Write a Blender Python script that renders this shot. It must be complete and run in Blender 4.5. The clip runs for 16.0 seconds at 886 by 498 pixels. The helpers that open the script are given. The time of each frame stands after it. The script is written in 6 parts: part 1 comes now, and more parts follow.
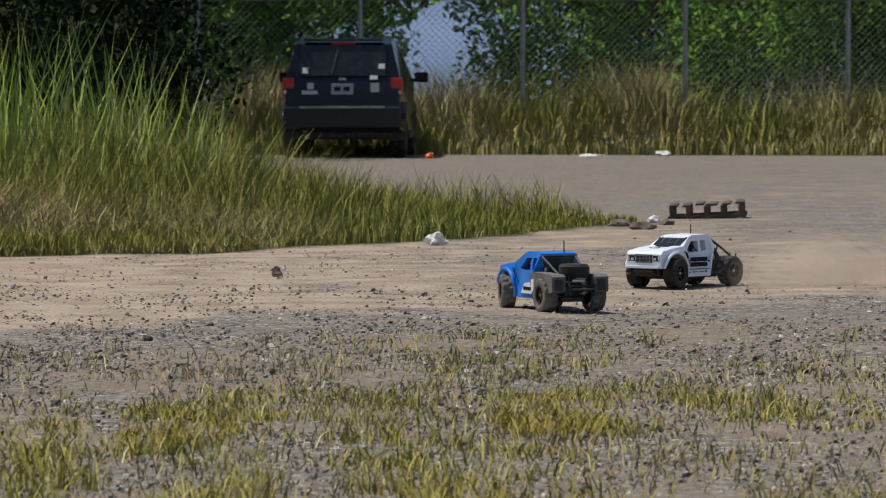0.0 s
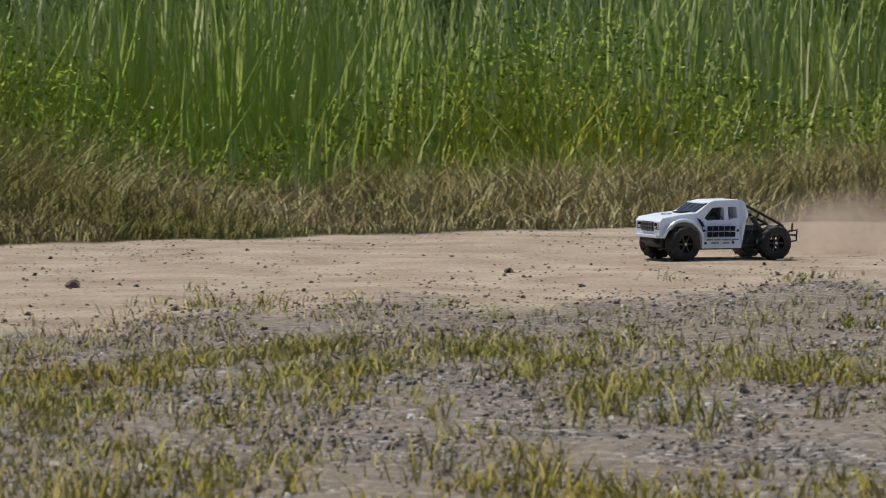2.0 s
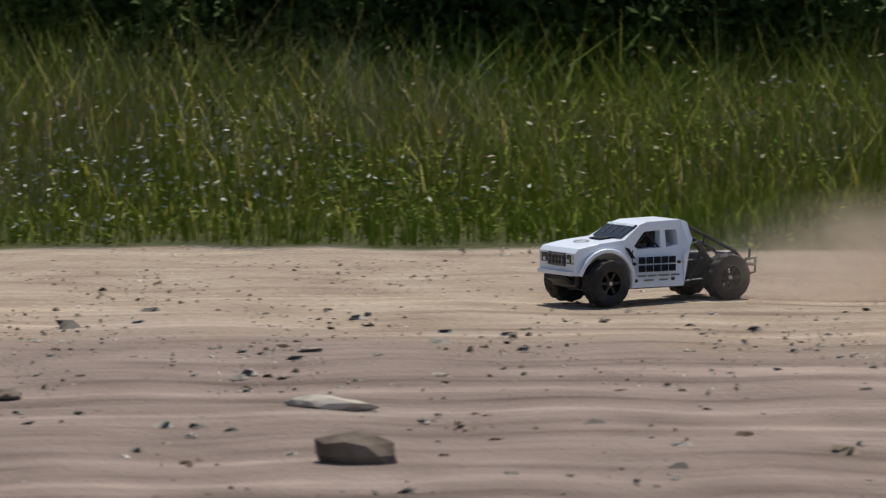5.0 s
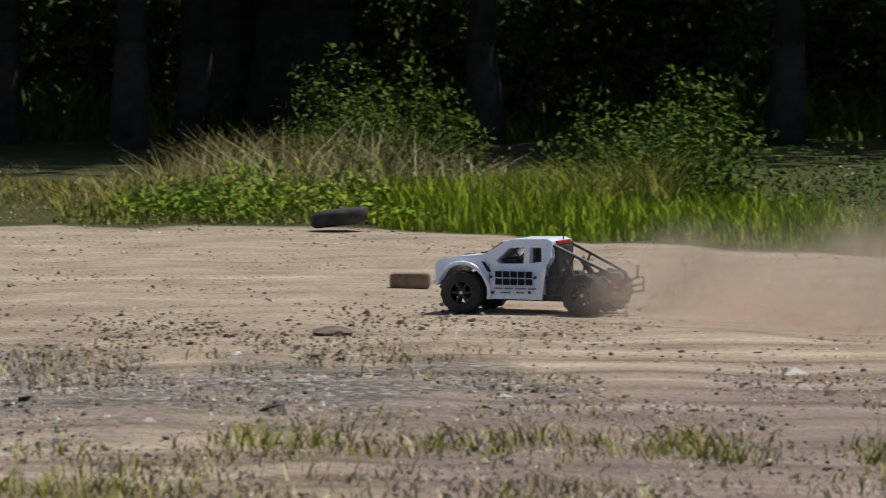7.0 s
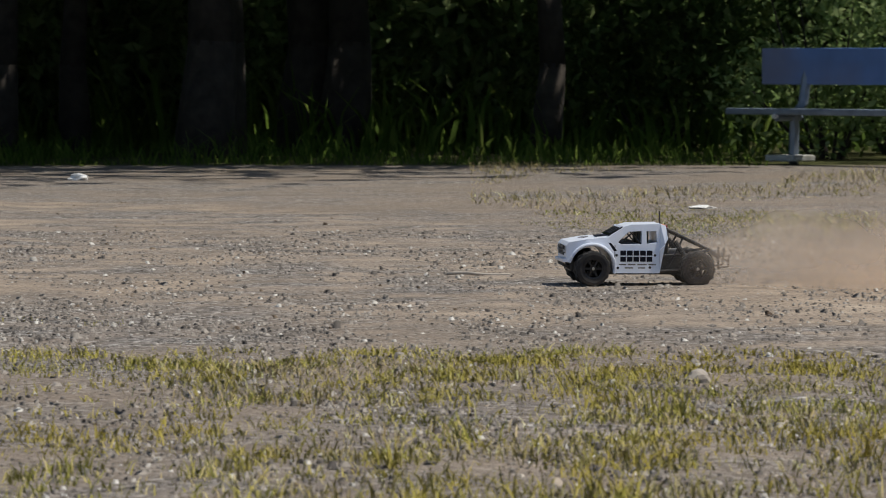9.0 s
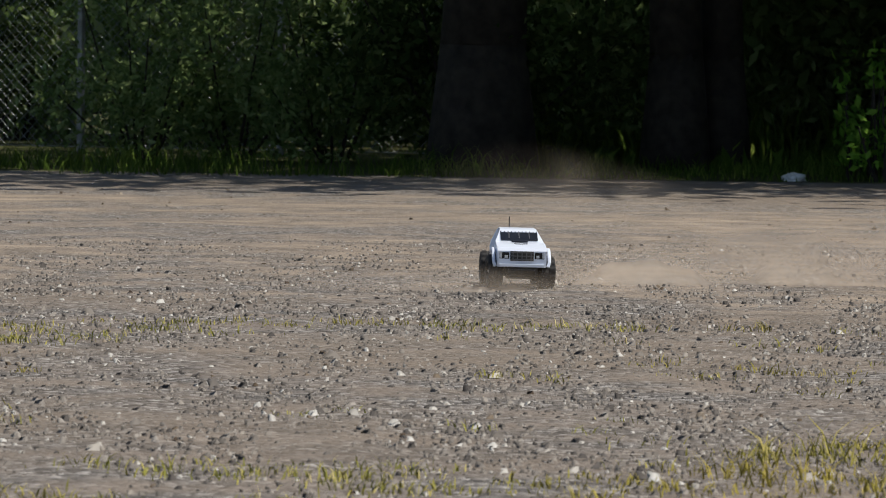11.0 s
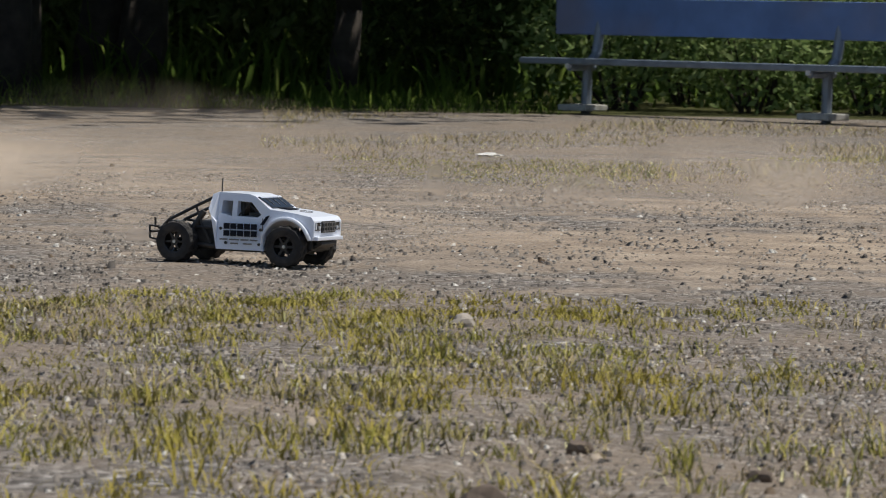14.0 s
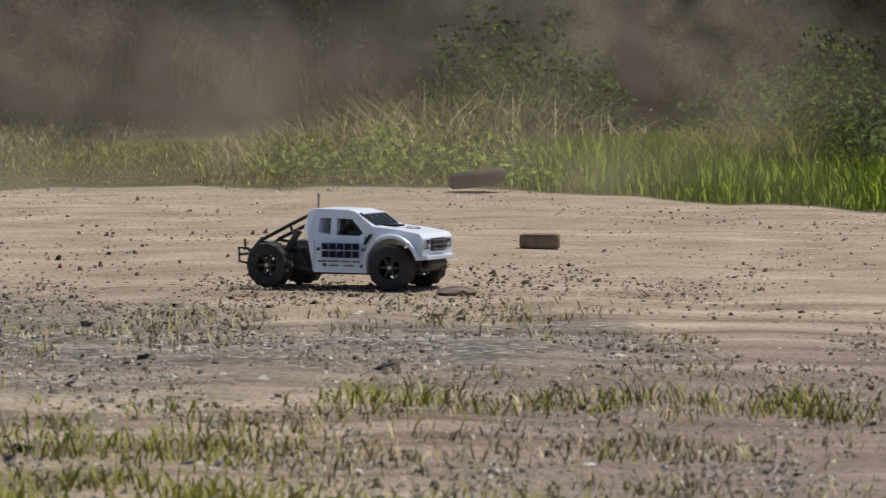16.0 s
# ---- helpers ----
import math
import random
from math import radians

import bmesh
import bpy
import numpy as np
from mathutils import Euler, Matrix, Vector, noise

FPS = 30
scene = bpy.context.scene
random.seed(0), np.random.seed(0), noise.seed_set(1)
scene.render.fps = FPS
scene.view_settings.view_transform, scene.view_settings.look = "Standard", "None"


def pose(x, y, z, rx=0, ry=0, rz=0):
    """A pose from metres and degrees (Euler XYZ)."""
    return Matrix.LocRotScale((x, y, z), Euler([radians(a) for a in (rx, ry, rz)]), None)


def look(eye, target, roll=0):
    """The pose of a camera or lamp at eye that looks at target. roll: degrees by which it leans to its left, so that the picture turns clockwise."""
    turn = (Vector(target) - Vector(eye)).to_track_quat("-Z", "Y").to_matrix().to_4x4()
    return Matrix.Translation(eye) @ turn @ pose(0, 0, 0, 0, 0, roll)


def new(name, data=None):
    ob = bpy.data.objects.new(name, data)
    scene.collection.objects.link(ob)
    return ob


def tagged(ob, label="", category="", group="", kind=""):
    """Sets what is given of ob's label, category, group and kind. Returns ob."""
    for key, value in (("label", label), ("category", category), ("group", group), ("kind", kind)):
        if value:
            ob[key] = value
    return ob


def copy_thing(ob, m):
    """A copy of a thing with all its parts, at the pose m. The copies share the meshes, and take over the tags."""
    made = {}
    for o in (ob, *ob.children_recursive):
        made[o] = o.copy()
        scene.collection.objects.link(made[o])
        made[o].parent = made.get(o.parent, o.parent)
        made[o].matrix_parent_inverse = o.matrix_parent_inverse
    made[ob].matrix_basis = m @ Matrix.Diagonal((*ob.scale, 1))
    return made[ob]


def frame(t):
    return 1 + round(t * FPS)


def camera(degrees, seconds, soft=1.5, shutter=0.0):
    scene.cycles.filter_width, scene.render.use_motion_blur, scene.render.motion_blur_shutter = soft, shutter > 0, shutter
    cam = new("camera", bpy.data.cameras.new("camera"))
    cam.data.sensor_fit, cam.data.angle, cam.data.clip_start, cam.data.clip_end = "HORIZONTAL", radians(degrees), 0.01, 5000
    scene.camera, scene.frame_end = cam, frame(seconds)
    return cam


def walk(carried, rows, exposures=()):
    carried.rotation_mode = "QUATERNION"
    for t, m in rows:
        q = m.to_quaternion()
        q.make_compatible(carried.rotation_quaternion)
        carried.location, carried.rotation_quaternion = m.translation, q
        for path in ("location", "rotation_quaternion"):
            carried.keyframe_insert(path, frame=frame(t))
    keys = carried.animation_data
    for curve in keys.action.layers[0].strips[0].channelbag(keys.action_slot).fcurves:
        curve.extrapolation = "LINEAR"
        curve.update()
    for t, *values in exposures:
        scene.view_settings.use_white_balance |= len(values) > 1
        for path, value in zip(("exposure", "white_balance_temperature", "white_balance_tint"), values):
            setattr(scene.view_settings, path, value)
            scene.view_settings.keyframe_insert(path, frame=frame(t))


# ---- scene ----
CAM_H = 0.8        # lens above the ground
SWING = 0.37       # lens ahead of the turning axis
CAMERA_ROWS = [
    (0.0, 0.001, -2.047),
    (0.3, 2.264, -2.121),
    (0.4, 3.333, -2.173),
    (0.5, 4.448, -2.270),
    (0.6, 5.726, -2.380),
    (0.7, 7.106, -2.569),
    (0.8, 8.447, -2.606),
    (1.0, 11.059, -2.578),
    (1.5, 15.962, -2.447),
    (1.7, 17.731, -2.630),
    (1.9, 19.833, -2.790),
    (2.1, 22.355, -2.800),
    (2.3, 25.304, -2.850),
    (2.5, 28.457, -2.930),
    (2.8, 33.757, -3.020),
    (3.0, 37.421, -3.060),
    (3.2, 41.008, -3.050),
    (3.5, 46.710, -3.100),
    (3.8, 52.866, -3.160),
    (4.1, 59.368, -3.210),
    (4.4, 66.106, -3.250),
    (4.7, 72.973, -3.290),
    (5.0, 79.860, -3.320),
    (5.3, 86.658, -3.350),
    (5.5, 91.136, -3.342),
    (5.7, 95.359, -3.368),
    (5.9, 99.344, -3.218),
    (6.1, 103.154, -3.205),
    (6.2, 105.243, -3.188),
    (6.4, 109.402, -3.141),
    (6.5, 111.446, -3.109),
    (6.6, 113.377, -3.047),
    (6.8, 117.073, -2.957),
    (7.0, 120.595, -2.837),
    (7.2, 123.949, -2.681),
    (7.4, 127.345, -2.537),
    (7.6, 130.603, -2.531),
    (7.8, 133.909, -2.409),
    (8.0, 136.891, -2.400),
    (8.2, 139.986, -2.411),
    (8.4, 142.630, -2.473),
    (8.6, 145.391, -2.462),
    (8.8, 147.820, -2.634),
    (9.0, 150.371, -2.532),
    (9.2, 152.139, -2.190),
    (9.5, 154.794, -1.935),
    (9.7, 156.774, -1.794),
    (10.0, 159.318, -1.841),
    (10.3, 161.356, -1.961),
    (10.6, 162.839, -2.126),
    (10.9, 163.717, -2.305),
    (11.2, 163.940, -2.470),
    (11.5, 163.460, -2.590),
    (11.8, 162.227, -2.637),
    (12.0, 161.143, -2.657),
    (12.5, 159.365, -3.097),
    (13.0, 156.025, -2.782),
    (13.4, 152.859, -2.625),
    (13.5, 152.221, -2.925),
    (13.8, 149.86, -3.262),
    (13.9, 148.81, -3.351),
    (14.0, 147.69, -3.242),
    (14.2, 145.49, -3.418),
    (14.5, 142.36, -3.673),
    (14.8, 139.401, -3.671),
    (15.0, 136.512, -3.425),
    (15.2, 132.464, -3.339),
    (15.4, 129.157, -3.417),
    (15.6, 126.793, -3.289),
    (16.0, 122.803, -3.356),
]
TRUCK_ROWS = [
    (0.0, 1.030, 18.302, 229.7),
    (0.5, -0.084, 18.074, 227.3),
    (0.7, -0.595, 18.206, 226.9),
    (1.0, -1.448, 17.817, 222.8),
    (1.5, -3.020, 16.168, 220.9),
    (1.7, -3.894, 16.503, 220.6),
    (1.9, -4.618, 16.070, 223.4),
    (2.1, -4.933, 14.377, 229.3),
    (2.3, -5.584, 13.814, 230.0),
    (2.5, -6.136, 13.138, 234.0),
    (2.8, -6.669, 11.737, 241.0),
    (3.0, -6.999, 10.896, 246.0),
    (3.2, -7.342, 10.116, 250.0),
    (3.5, -8.035, 9.114, 257.1),
    (3.8, -8.868, 8.084, 264.3),
    (4.1, -9.703, 6.889, 272.5),
    (4.4, -10.474, 5.542, 280.4),
    (4.7, -11.073, 4.079, 286.5),
    (5.0, -11.456, 2.611, 289.6),
    (5.3, -11.721, 1.272, 288.3),
    (5.5, -11.734, 0.391, 288.7),
    (5.7, -11.348, -0.463, 283.1),
    (5.9, -11.389, -1.284, 272.4),
    (6.1, -11.361, -2.149, 261.7),
    (6.2, -11.256, -2.567, 257.9),
    (6.4, -11.051, -3.413, 256.2),
    (6.6, -10.855, -4.246, 260.4),
    (6.8, -10.813, -5.145, 268.4),
    (7.0, -11.092, -6.236, 276.3),
    (7.2, -10.875, -7.065, 279.9),
    (7.4, -10.509, -7.724, 283.3),
    (7.6, -10.008, -8.236, 288.4),
    (7.8, -9.855, -9.003, 293.3),
    (8.0, -9.685, -9.787, 298.2),
    (8.2, -9.461, -10.524, 308.9),
    (8.4, -9.355, -11.415, 315.4),
    (8.6, -9.078, -12.127, 323.9),
    (8.8, -8.688, -12.678, 331.2),
    (9.0, -8.316, -13.184, 338.3),
    (9.2, -8.082, -13.915, 344.4),
    (9.5, -7.476, -14.464, 355.1),
    (9.7, -7.152, -14.851, 362.6),
    (10.0, -6.573, -15.307, 375.7),
    (10.3, -5.984, -15.570, 392.2),
    (10.6, -5.430, -15.665, 410.8),
    (10.9, -4.957, -15.618, 430.3),
    (11.2, -4.612, -15.458, 449.3),
    (11.5, -4.439, -15.209, 466.7),
    (11.8, -4.372, -14.693, 494.0),
    (12.0, -4.464, -14.550, 503.0),
    (12.5, -4.882, -14.121, 510.5),
    (13.0, -5.249, -12.919, 500.0),
    (13.4, -5.710, -12.199, 492.0),
    (14.0, -6.699, -11.607, 482.0),
    (14.2, -6.884, -11.111, 481.5),
    (14.5, -7.133, -10.132, 481.7),
    (14.8, -7.611, -9.439, 492.8),
    (15.0, -7.796, -8.773, 496.0),
    (15.2, -8.247, -8.400, 499.2),
    (15.4, -8.551, -7.840, 484.3),
    (15.5, -9.261, -8.089, 477.0),
    (15.6, -9.982, -8.237, 469.5),
    (16.0, -10.093, -6.688, 456.5),
]

def camera_pose(t, yaw, pitch):
    a = radians(yaw)
    late = min(max((t - 9.7) / 2.1, 0), 1) * 0.14
    lean = np.interp(t, [9.7, 11.8, 14.2, 14.6, 15.1, 16.0], [0, 1.0, 1.0, 0.75, 0.2, 0])
    return pose(-SWING * math.sin(a), SWING * math.cos(a) + late, CAM_H, 90 + pitch, 0, yaw) @ pose(0, 0, 0, 0, 0, lean)


cam = camera(12.0, 16.0, 1.0, 0.06)
cam.data.dof.use_dof = True
cam.data.dof.focus_distance = 15.0
cam.data.dof.aperture_fstop = 18.0
walk(cam, [(t, camera_pose(t, yaw, pitch)) for t, yaw, pitch in CAMERA_ROWS])

# ---- world, sun, exposure ----
SUN_TO = Vector((-0.42, 0.16, 1.0)).normalized()
world = bpy.data.worlds.new("sky")
scene.world = world
world.use_nodes = True
wn = world.node_tree.nodes
sky = wn.new("ShaderNodeTexSky")
sky.sky_type = "NISHITA"
sky.sun_disc = False
sky.sun_elevation = math.asin(SUN_TO.z)
sky.sun_rotation = math.atan2(SUN_TO.x, SUN_TO.y)
world.node_tree.links.new(sky.outputs[0], wn["Background"].inputs[0])
wn["Background"].inputs[1].default_value = 0.085
sun_data = bpy.data.lights.new("sun", "SUN")
sun_data.energy, sun_data.angle, sun_data.color = 3.72, radians(0.5), (1.0, 0.95, 0.855)
sun = new("sun", sun_data)
sun.matrix_world = look(SUN_TO * 50, (0, 0, 0))
scene.view_settings.exposure = 0.0


# ---- materials ----
def material(name, rough=0.6, metal=0.0, spec=0.5):
    m = bpy.data.materials.new(name)
    m.use_nodes = True
    b = m.node_tree.nodes["Principled BSDF"]
    b.inputs["Roughness"].default_value = rough
    b.inputs["Metallic"].default_value = metal
    b.inputs["Specular IOR Level"].default_value = spec
    return m, m.node_tree.nodes, m.node_tree.links, b


def noise_node(nt, scale, detail=4, coord=None, ln=None):
    n = nt.new("ShaderNodeTexNoise")
    n.inputs["Scale"].default_value = scale
    n.inputs["Detail"].default_value = detail
    if coord is not None:
        ln.new(coord, n.inputs["Vector"])
    return n


def ramp_node(nt, ln, fac, stops):
    r = nt.new("ShaderNodeValToRGB")
    e = r.color_ramp.elements
    while len(e) < len(stops):
        e.new(0.5)
    for el, (p, c) in zip(e, stops):
        el.position, el.color = p, (*c, 1)
    ln.new(fac, r.inputs[0])
    return r


def mix_node(nt, ln, fac, a, b, kind="MIX"):
    m = nt.new("ShaderNodeMix")
    m.data_type, m.blend_type = "RGBA", kind
    for sock, v in ((m.inputs[0], fac), (m.inputs[6], a), (m.inputs[7], b)):
        if isinstance(v, (int, float)):
            sock.default_value = v
        elif isinstance(v, tuple):
            sock.default_value = (*v, 1)
        else:
            ln.new(v, sock)
    return m.outputs[2]


def math_node(nt, ln, op, a, b=0.0, clamp=False):
    m = nt.new("ShaderNodeMath")
    m.operation, m.use_clamp = op, clamp
    for sock, v in ((m.inputs[0], a), (m.inputs[1], b)):
        if isinstance(v, (int, float)):
            sock.default_value = v
        else:
            ln.new(v, sock)
    return m.outputs[0]


def bump_node(nt, ln, height, strength, dist, bsdf):
    b = nt.new("ShaderNodeBump")
    b.inputs["Strength"].default_value = strength
    b.inputs["Distance"].default_value = dist
    ln.new(height, b.inputs["Height"])
    ln.new(b.outputs[0], bsdf.inputs["Normal"])


def plain(name, c, rough=0.5, metal=0.0, vary=0.25, scale=30.0, dirt=None, bump=0.0, spec=0.5):
    """A colour with grain, and dust or dirt over it where a second noise is high."""
    m, nt, ln, b = material(name, rough, metal, spec)
    co = nt.new("ShaderNodeTexCoord").outputs["Object"]
    n1 = noise_node(nt, scale, 5, co, ln)
    lo, hi = tuple(v * (1 - vary) for v in c), tuple(min(v * (1 + vary), 1) for v in c)
    col = ramp_node(nt, ln, n1.outputs[0], [(0.3, lo), (0.7, hi)]).outputs[0]
    if dirt:
        n2 = noise_node(nt, scale * 0.23, 6, co, ln)
        f = ramp_node(nt, ln, n2.outputs[0], [(0.46, (0, 0, 0)), (0.68, (dirt[3],) * 3)]).outputs[0]
        col = mix_node(nt, ln, f, col, tuple(dirt[:3]))
    ln.new(col, b.inputs["Base Color"])
    if bump:
        bump_node(nt, ln, n1.outputs[0], 0.6, bump, b)
    return m


def leafy(name, stops, patch=None, patch_scale=0.5, trans=0.35, rough=0.55, fluffy=True):
    """Blades and leaves: a colour for each piece, shifted in patches, with light coming through."""
    m, nt, ln, b = material(name, max(rough, 0.75), 0, 0.06)
    geo = nt.new("ShaderNodeNewGeometry")
    col = ramp_node(nt, ln, geo.outputs["Random Per Island"], stops).outputs[0]
    if patch:
        co = nt.new("ShaderNodeTexCoord").outputs["Object"]
        n = noise_node(nt, patch_scale, 3, co, ln)
        f = ramp_node(nt, ln, n.outputs[0], [(0.42, (0, 0, 0)), (0.62, (0.8, 0.8, 0.8))]).outputs[0]
        col = mix_node(nt, ln, f, col, patch)
    ln.new(col, b.inputs["Base Color"])
    tr = nt.new("ShaderNodeBsdfTranslucent")
    ln.new(col, tr.inputs[0])
    if trans and fluffy:
        # fine blades and leaves scatter light as a fluffy mass
        sc = nt.new("ShaderNodeVectorMath")
        sc.operation = "MULTIPLY_ADD"
        ln.new(geo.outputs["Normal"], sc.inputs[0])
        sc.inputs[1].default_value = (0.55, 0.55, 0.55)
        sc.inputs[2].default_value = (0, 0, 0.75)
        nm = nt.new("ShaderNodeVectorMath")
        nm.operation = "NORMALIZE"
        ln.new(sc.outputs[0], nm.inputs[0])
        ln.new(nm.outputs[0], b.inputs["Normal"])
        ln.new(nm.outputs[0], tr.inputs["Normal"])
    mx = nt.new("ShaderNodeMixShader")
    mx.inputs[0].default_value = trans
    ln.new(b.outputs[0], mx.inputs[1])
    ln.new(tr.outputs[0], mx.inputs[2])
    ln.new(mx.outputs[0], nt["Material Output"].inputs[0])
    return m


def ground_material():
    m, nt, ln, b = material("dirt_and_gravel", 0.95, 0, 0.1)
    co = nt.new("ShaderNodeTexCoord").outputs["Object"]

    def attr(name):
        a = nt.new("ShaderNodeAttribute")
        a.attribute_name = name
        return a.outputs["Fac"]

    big = noise_node(nt, 0.55, 5, co, ln).outputs[0]
    mid = noise_node(nt, 3.0, 6, co, ln).outputs[0]
    fine = noise_node(nt, 38, 5, co, ln).outputs[0]
    vor = nt.new("ShaderNodeTexVoronoi")
    vor.inputs["Scale"].default_value = 48
    ln.new(co, vor.inputs["Vector"])
    sep = nt.new("ShaderNodeSeparateColor")
    ln.new(vor.outputs["Color"], sep.inputs[0])
    gravel = ramp_node(nt, ln, sep.outputs[0], [(0.0, (0.068, 0.062, 0.057)), (0.4, (0.138, 0.126, 0.115)), (0.85, (0.25, 0.23, 0.21)), (1.0, (0.46, 0.435, 0.405))]).outputs[0]
    gravel = mix_node(nt, ln, ramp_node(nt, ln, mid, [(0.4, (0, 0, 0)), (0.65, (0.75,) * 3)]).outputs[0], gravel, (0.25, 0.205, 0.165))
    gravel = mix_node(nt, ln, ramp_node(nt, ln, big, [(0.42, (0, 0, 0)), (0.6, (0.55,) * 3)]).outputs[0], gravel, mix_node(nt, ln, fine, (0.155, 0.122, 0.092), (0.30, 0.245, 0.19)))
    dirt = ramp_node(nt, ln, mid, [(0.25, (0.28, 0.215, 0.160)), (0.5, (0.385, 0.31, 0.235)), (0.75, (0.48, 0.40, 0.312))]).outputs[0]
    dirt = mix_node(nt, ln, ramp_node(nt, ln, fine, [(0.3, (0.75,) * 3), (0.7, (0, 0, 0))]).outputs[0], dirt, mix_node(nt, ln, 0.4, dirt, (0.16, 0.12, 0.09)))
    speck = nt.new("ShaderNodeTexVoronoi")
    speck.inputs["Scale"].default_value = 17
    ln.new(co, speck.inputs["Vector"])
    dots = ramp_node(nt, ln, math_node(nt, ln, "ADD", speck.outputs["Distance"], math_node(nt, ln, "MULTIPLY", mid, 0.5)), [(0.34, (0.8,) * 3), (0.42, (0, 0, 0))]).outputs[0]
    dirt = mix_node(nt, ln, dots, dirt, mix_node(nt, ln, sep.outputs[0], (0.12, 0.09, 0.07), (0.52, 0.45, 0.37)))
    purple = mix_node(nt, ln, mid, (0.13, 0.095, 0.08), (0.36, 0.29, 0.25))
    # green-brown soil under grass and trees, painted darker for the shade there
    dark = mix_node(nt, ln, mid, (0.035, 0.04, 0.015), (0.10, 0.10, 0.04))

    def soft(fac, amount=0.7):
        s = math_node(nt, ln, "ADD", fac, math_node(nt, ln, "MULTIPLY", math_node(nt, ln, "SUBTRACT", mid, 0.5), amount))
        s = math_node(nt, ln, "ADD", s, math_node(nt, ln, "MULTIPLY", math_node(nt, ln, "SUBTRACT", big, 0.5), amount))
        return ramp_node(nt, ln, s, [(0.32, (0, 0, 0)), (0.68, (1, 1, 1))]).outputs[0]

    col = mix_node(nt, ln, soft(attr("dirt")), gravel, dirt)
    col = mix_node(nt, ln, soft(attr("damp"), 0.9), col, purple)
    # wheel-worn streaks that run with the track
    lie = nt.new("ShaderNodeCombineXYZ")
    ln.new(attr("along"), lie.inputs[0])
    ln.new(attr("across"), lie.inputs[1])
    streak = noise_node(nt, 1.0, 7, lie.outputs[0], ln)
    streak.inputs["Roughness"].default_value = 0.62
    rut = ramp_node(nt, ln, streak.outputs[0], [(0.34, (0.52, 0.49, 0.48)), (0.46, (0.92, 0.90, 0.89)), (0.56, (1.08,) * 3), (0.68, (1.6, 1.58, 1.54))]).outputs[0]
    col = mix_node(nt, ln, attr("rut"), col, rut, "MULTIPLY")
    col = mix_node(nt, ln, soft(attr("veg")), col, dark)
    ln.new(col, b.inputs["Base Color"])
    h = math_node(nt, ln, "ADD", math_node(nt, ln, "MULTIPLY", vor.outputs["Distance"], -1.0), fine)
    bump_node(nt, ln, h, 0.6, 0.014, b)
    return m


MAT = {}
MAT["ground"] = ground_material()
MAT["reed"] = leafy("reed_leaf", [(0.0, (0.30, 0.41, 0.11)), (0.4, (0.47, 0.58, 0.16)), (0.75, (0.70, 0.75, 0.30)), (1.0, (0.86, 0.85, 0.58))], (0.42, 0.56, 0.07), 0.4)
# shaded copy of the meadow grass, made darker and more olive in colour
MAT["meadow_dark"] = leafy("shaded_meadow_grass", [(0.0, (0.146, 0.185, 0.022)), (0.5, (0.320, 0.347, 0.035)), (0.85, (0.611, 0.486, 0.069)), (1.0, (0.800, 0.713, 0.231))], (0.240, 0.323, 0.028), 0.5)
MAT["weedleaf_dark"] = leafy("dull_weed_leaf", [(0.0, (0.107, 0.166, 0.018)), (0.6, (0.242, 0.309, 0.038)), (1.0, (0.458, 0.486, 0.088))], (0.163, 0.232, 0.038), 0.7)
MAT["meadow"] = leafy("meadow_grass", [(0.0, (0.22, 0.27, 0.04)), (0.5, (0.45, 0.50, 0.07)), (0.85, (0.722, 0.654, 0.070)), (1.0, (0.800, 0.800, 0.232))], (0.36, 0.45, 0.05), 0.5)
MAT["olive"] = leafy("olive_grass", [(0.0, (0.13, 0.165, 0.035)), (0.5, (0.27, 0.29, 0.065)), (0.8, (0.47, 0.42, 0.12)), (1.0, (0.80, 0.69, 0.25))], (0.33, 0.33, 0.055), 0.6)
MAT["dry"] = leafy("dry_grass", [(0.0, (0.22, 0.170, 0.080)), (0.45, (0.44, 0.345, 0.175)), (0.8, (0.66, 0.54, 0.30)), (1.0, (0.800, 0.800, 0.426))], (0.259, 0.242, 0.064), 0.9, 0.25)
MAT["lush"] = leafy("lush_grass", [(0.0, (0.221, 0.314, 0.020)), (0.5, (0.376, 0.494, 0.030)), (1.0, (0.574, 0.659, 0.060))], None, 0.5, 0.45)
MAT["tuft"] = leafy("yellow_green_weed", [(0.0, (0.19, 0.20, 0.045)), (0.5, (0.40, 0.385, 0.085)), (0.8, (0.60, 0.52, 0.15)), (1.0, (0.82, 0.70, 0.34))], (0.469, 0.371, 0.076), 0.9)
MAT["seed"] = leafy("seed_head", [(0.0, (0.30, 0.24, 0.14)), (1.0, (0.60, 0.55, 0.42))], None, 1, 0.3)
MAT["bloom"] = leafy("white_bloom", [(0.0, (0.55, 0.58, 0.50)), (1.0, (0.85, 0.85, 0.80))], None, 1, 0.3)
MAT["weedleaf"] = leafy("broad_weed_leaf", [(0.0, (0.123, 0.208, 0.017)), (0.6, (0.279, 0.390, 0.035)), (1.0, (0.528, 0.610, 0.082))], (0.186, 0.293, 0.035), 0.7)
MAT["leaf"] = leafy("tree_leaf", [(0.0, (0.041, 0.088, 0.017)), (0.6, (0.081, 0.162, 0.028)), (1.0, (0.162, 0.257, 0.056))], None, 1, 0.35)
# near-black leaf copy: the shade of backlit bushes is put into its colour
MAT["leaf_dark"] = leafy("backlit_shade_leaf", [(0.0, (0.010, 0.018, 0.008)), (0.7, (0.022, 0.036, 0.014)), (1.0, (0.05, 0.07, 0.03))], None, 1, 0.15)
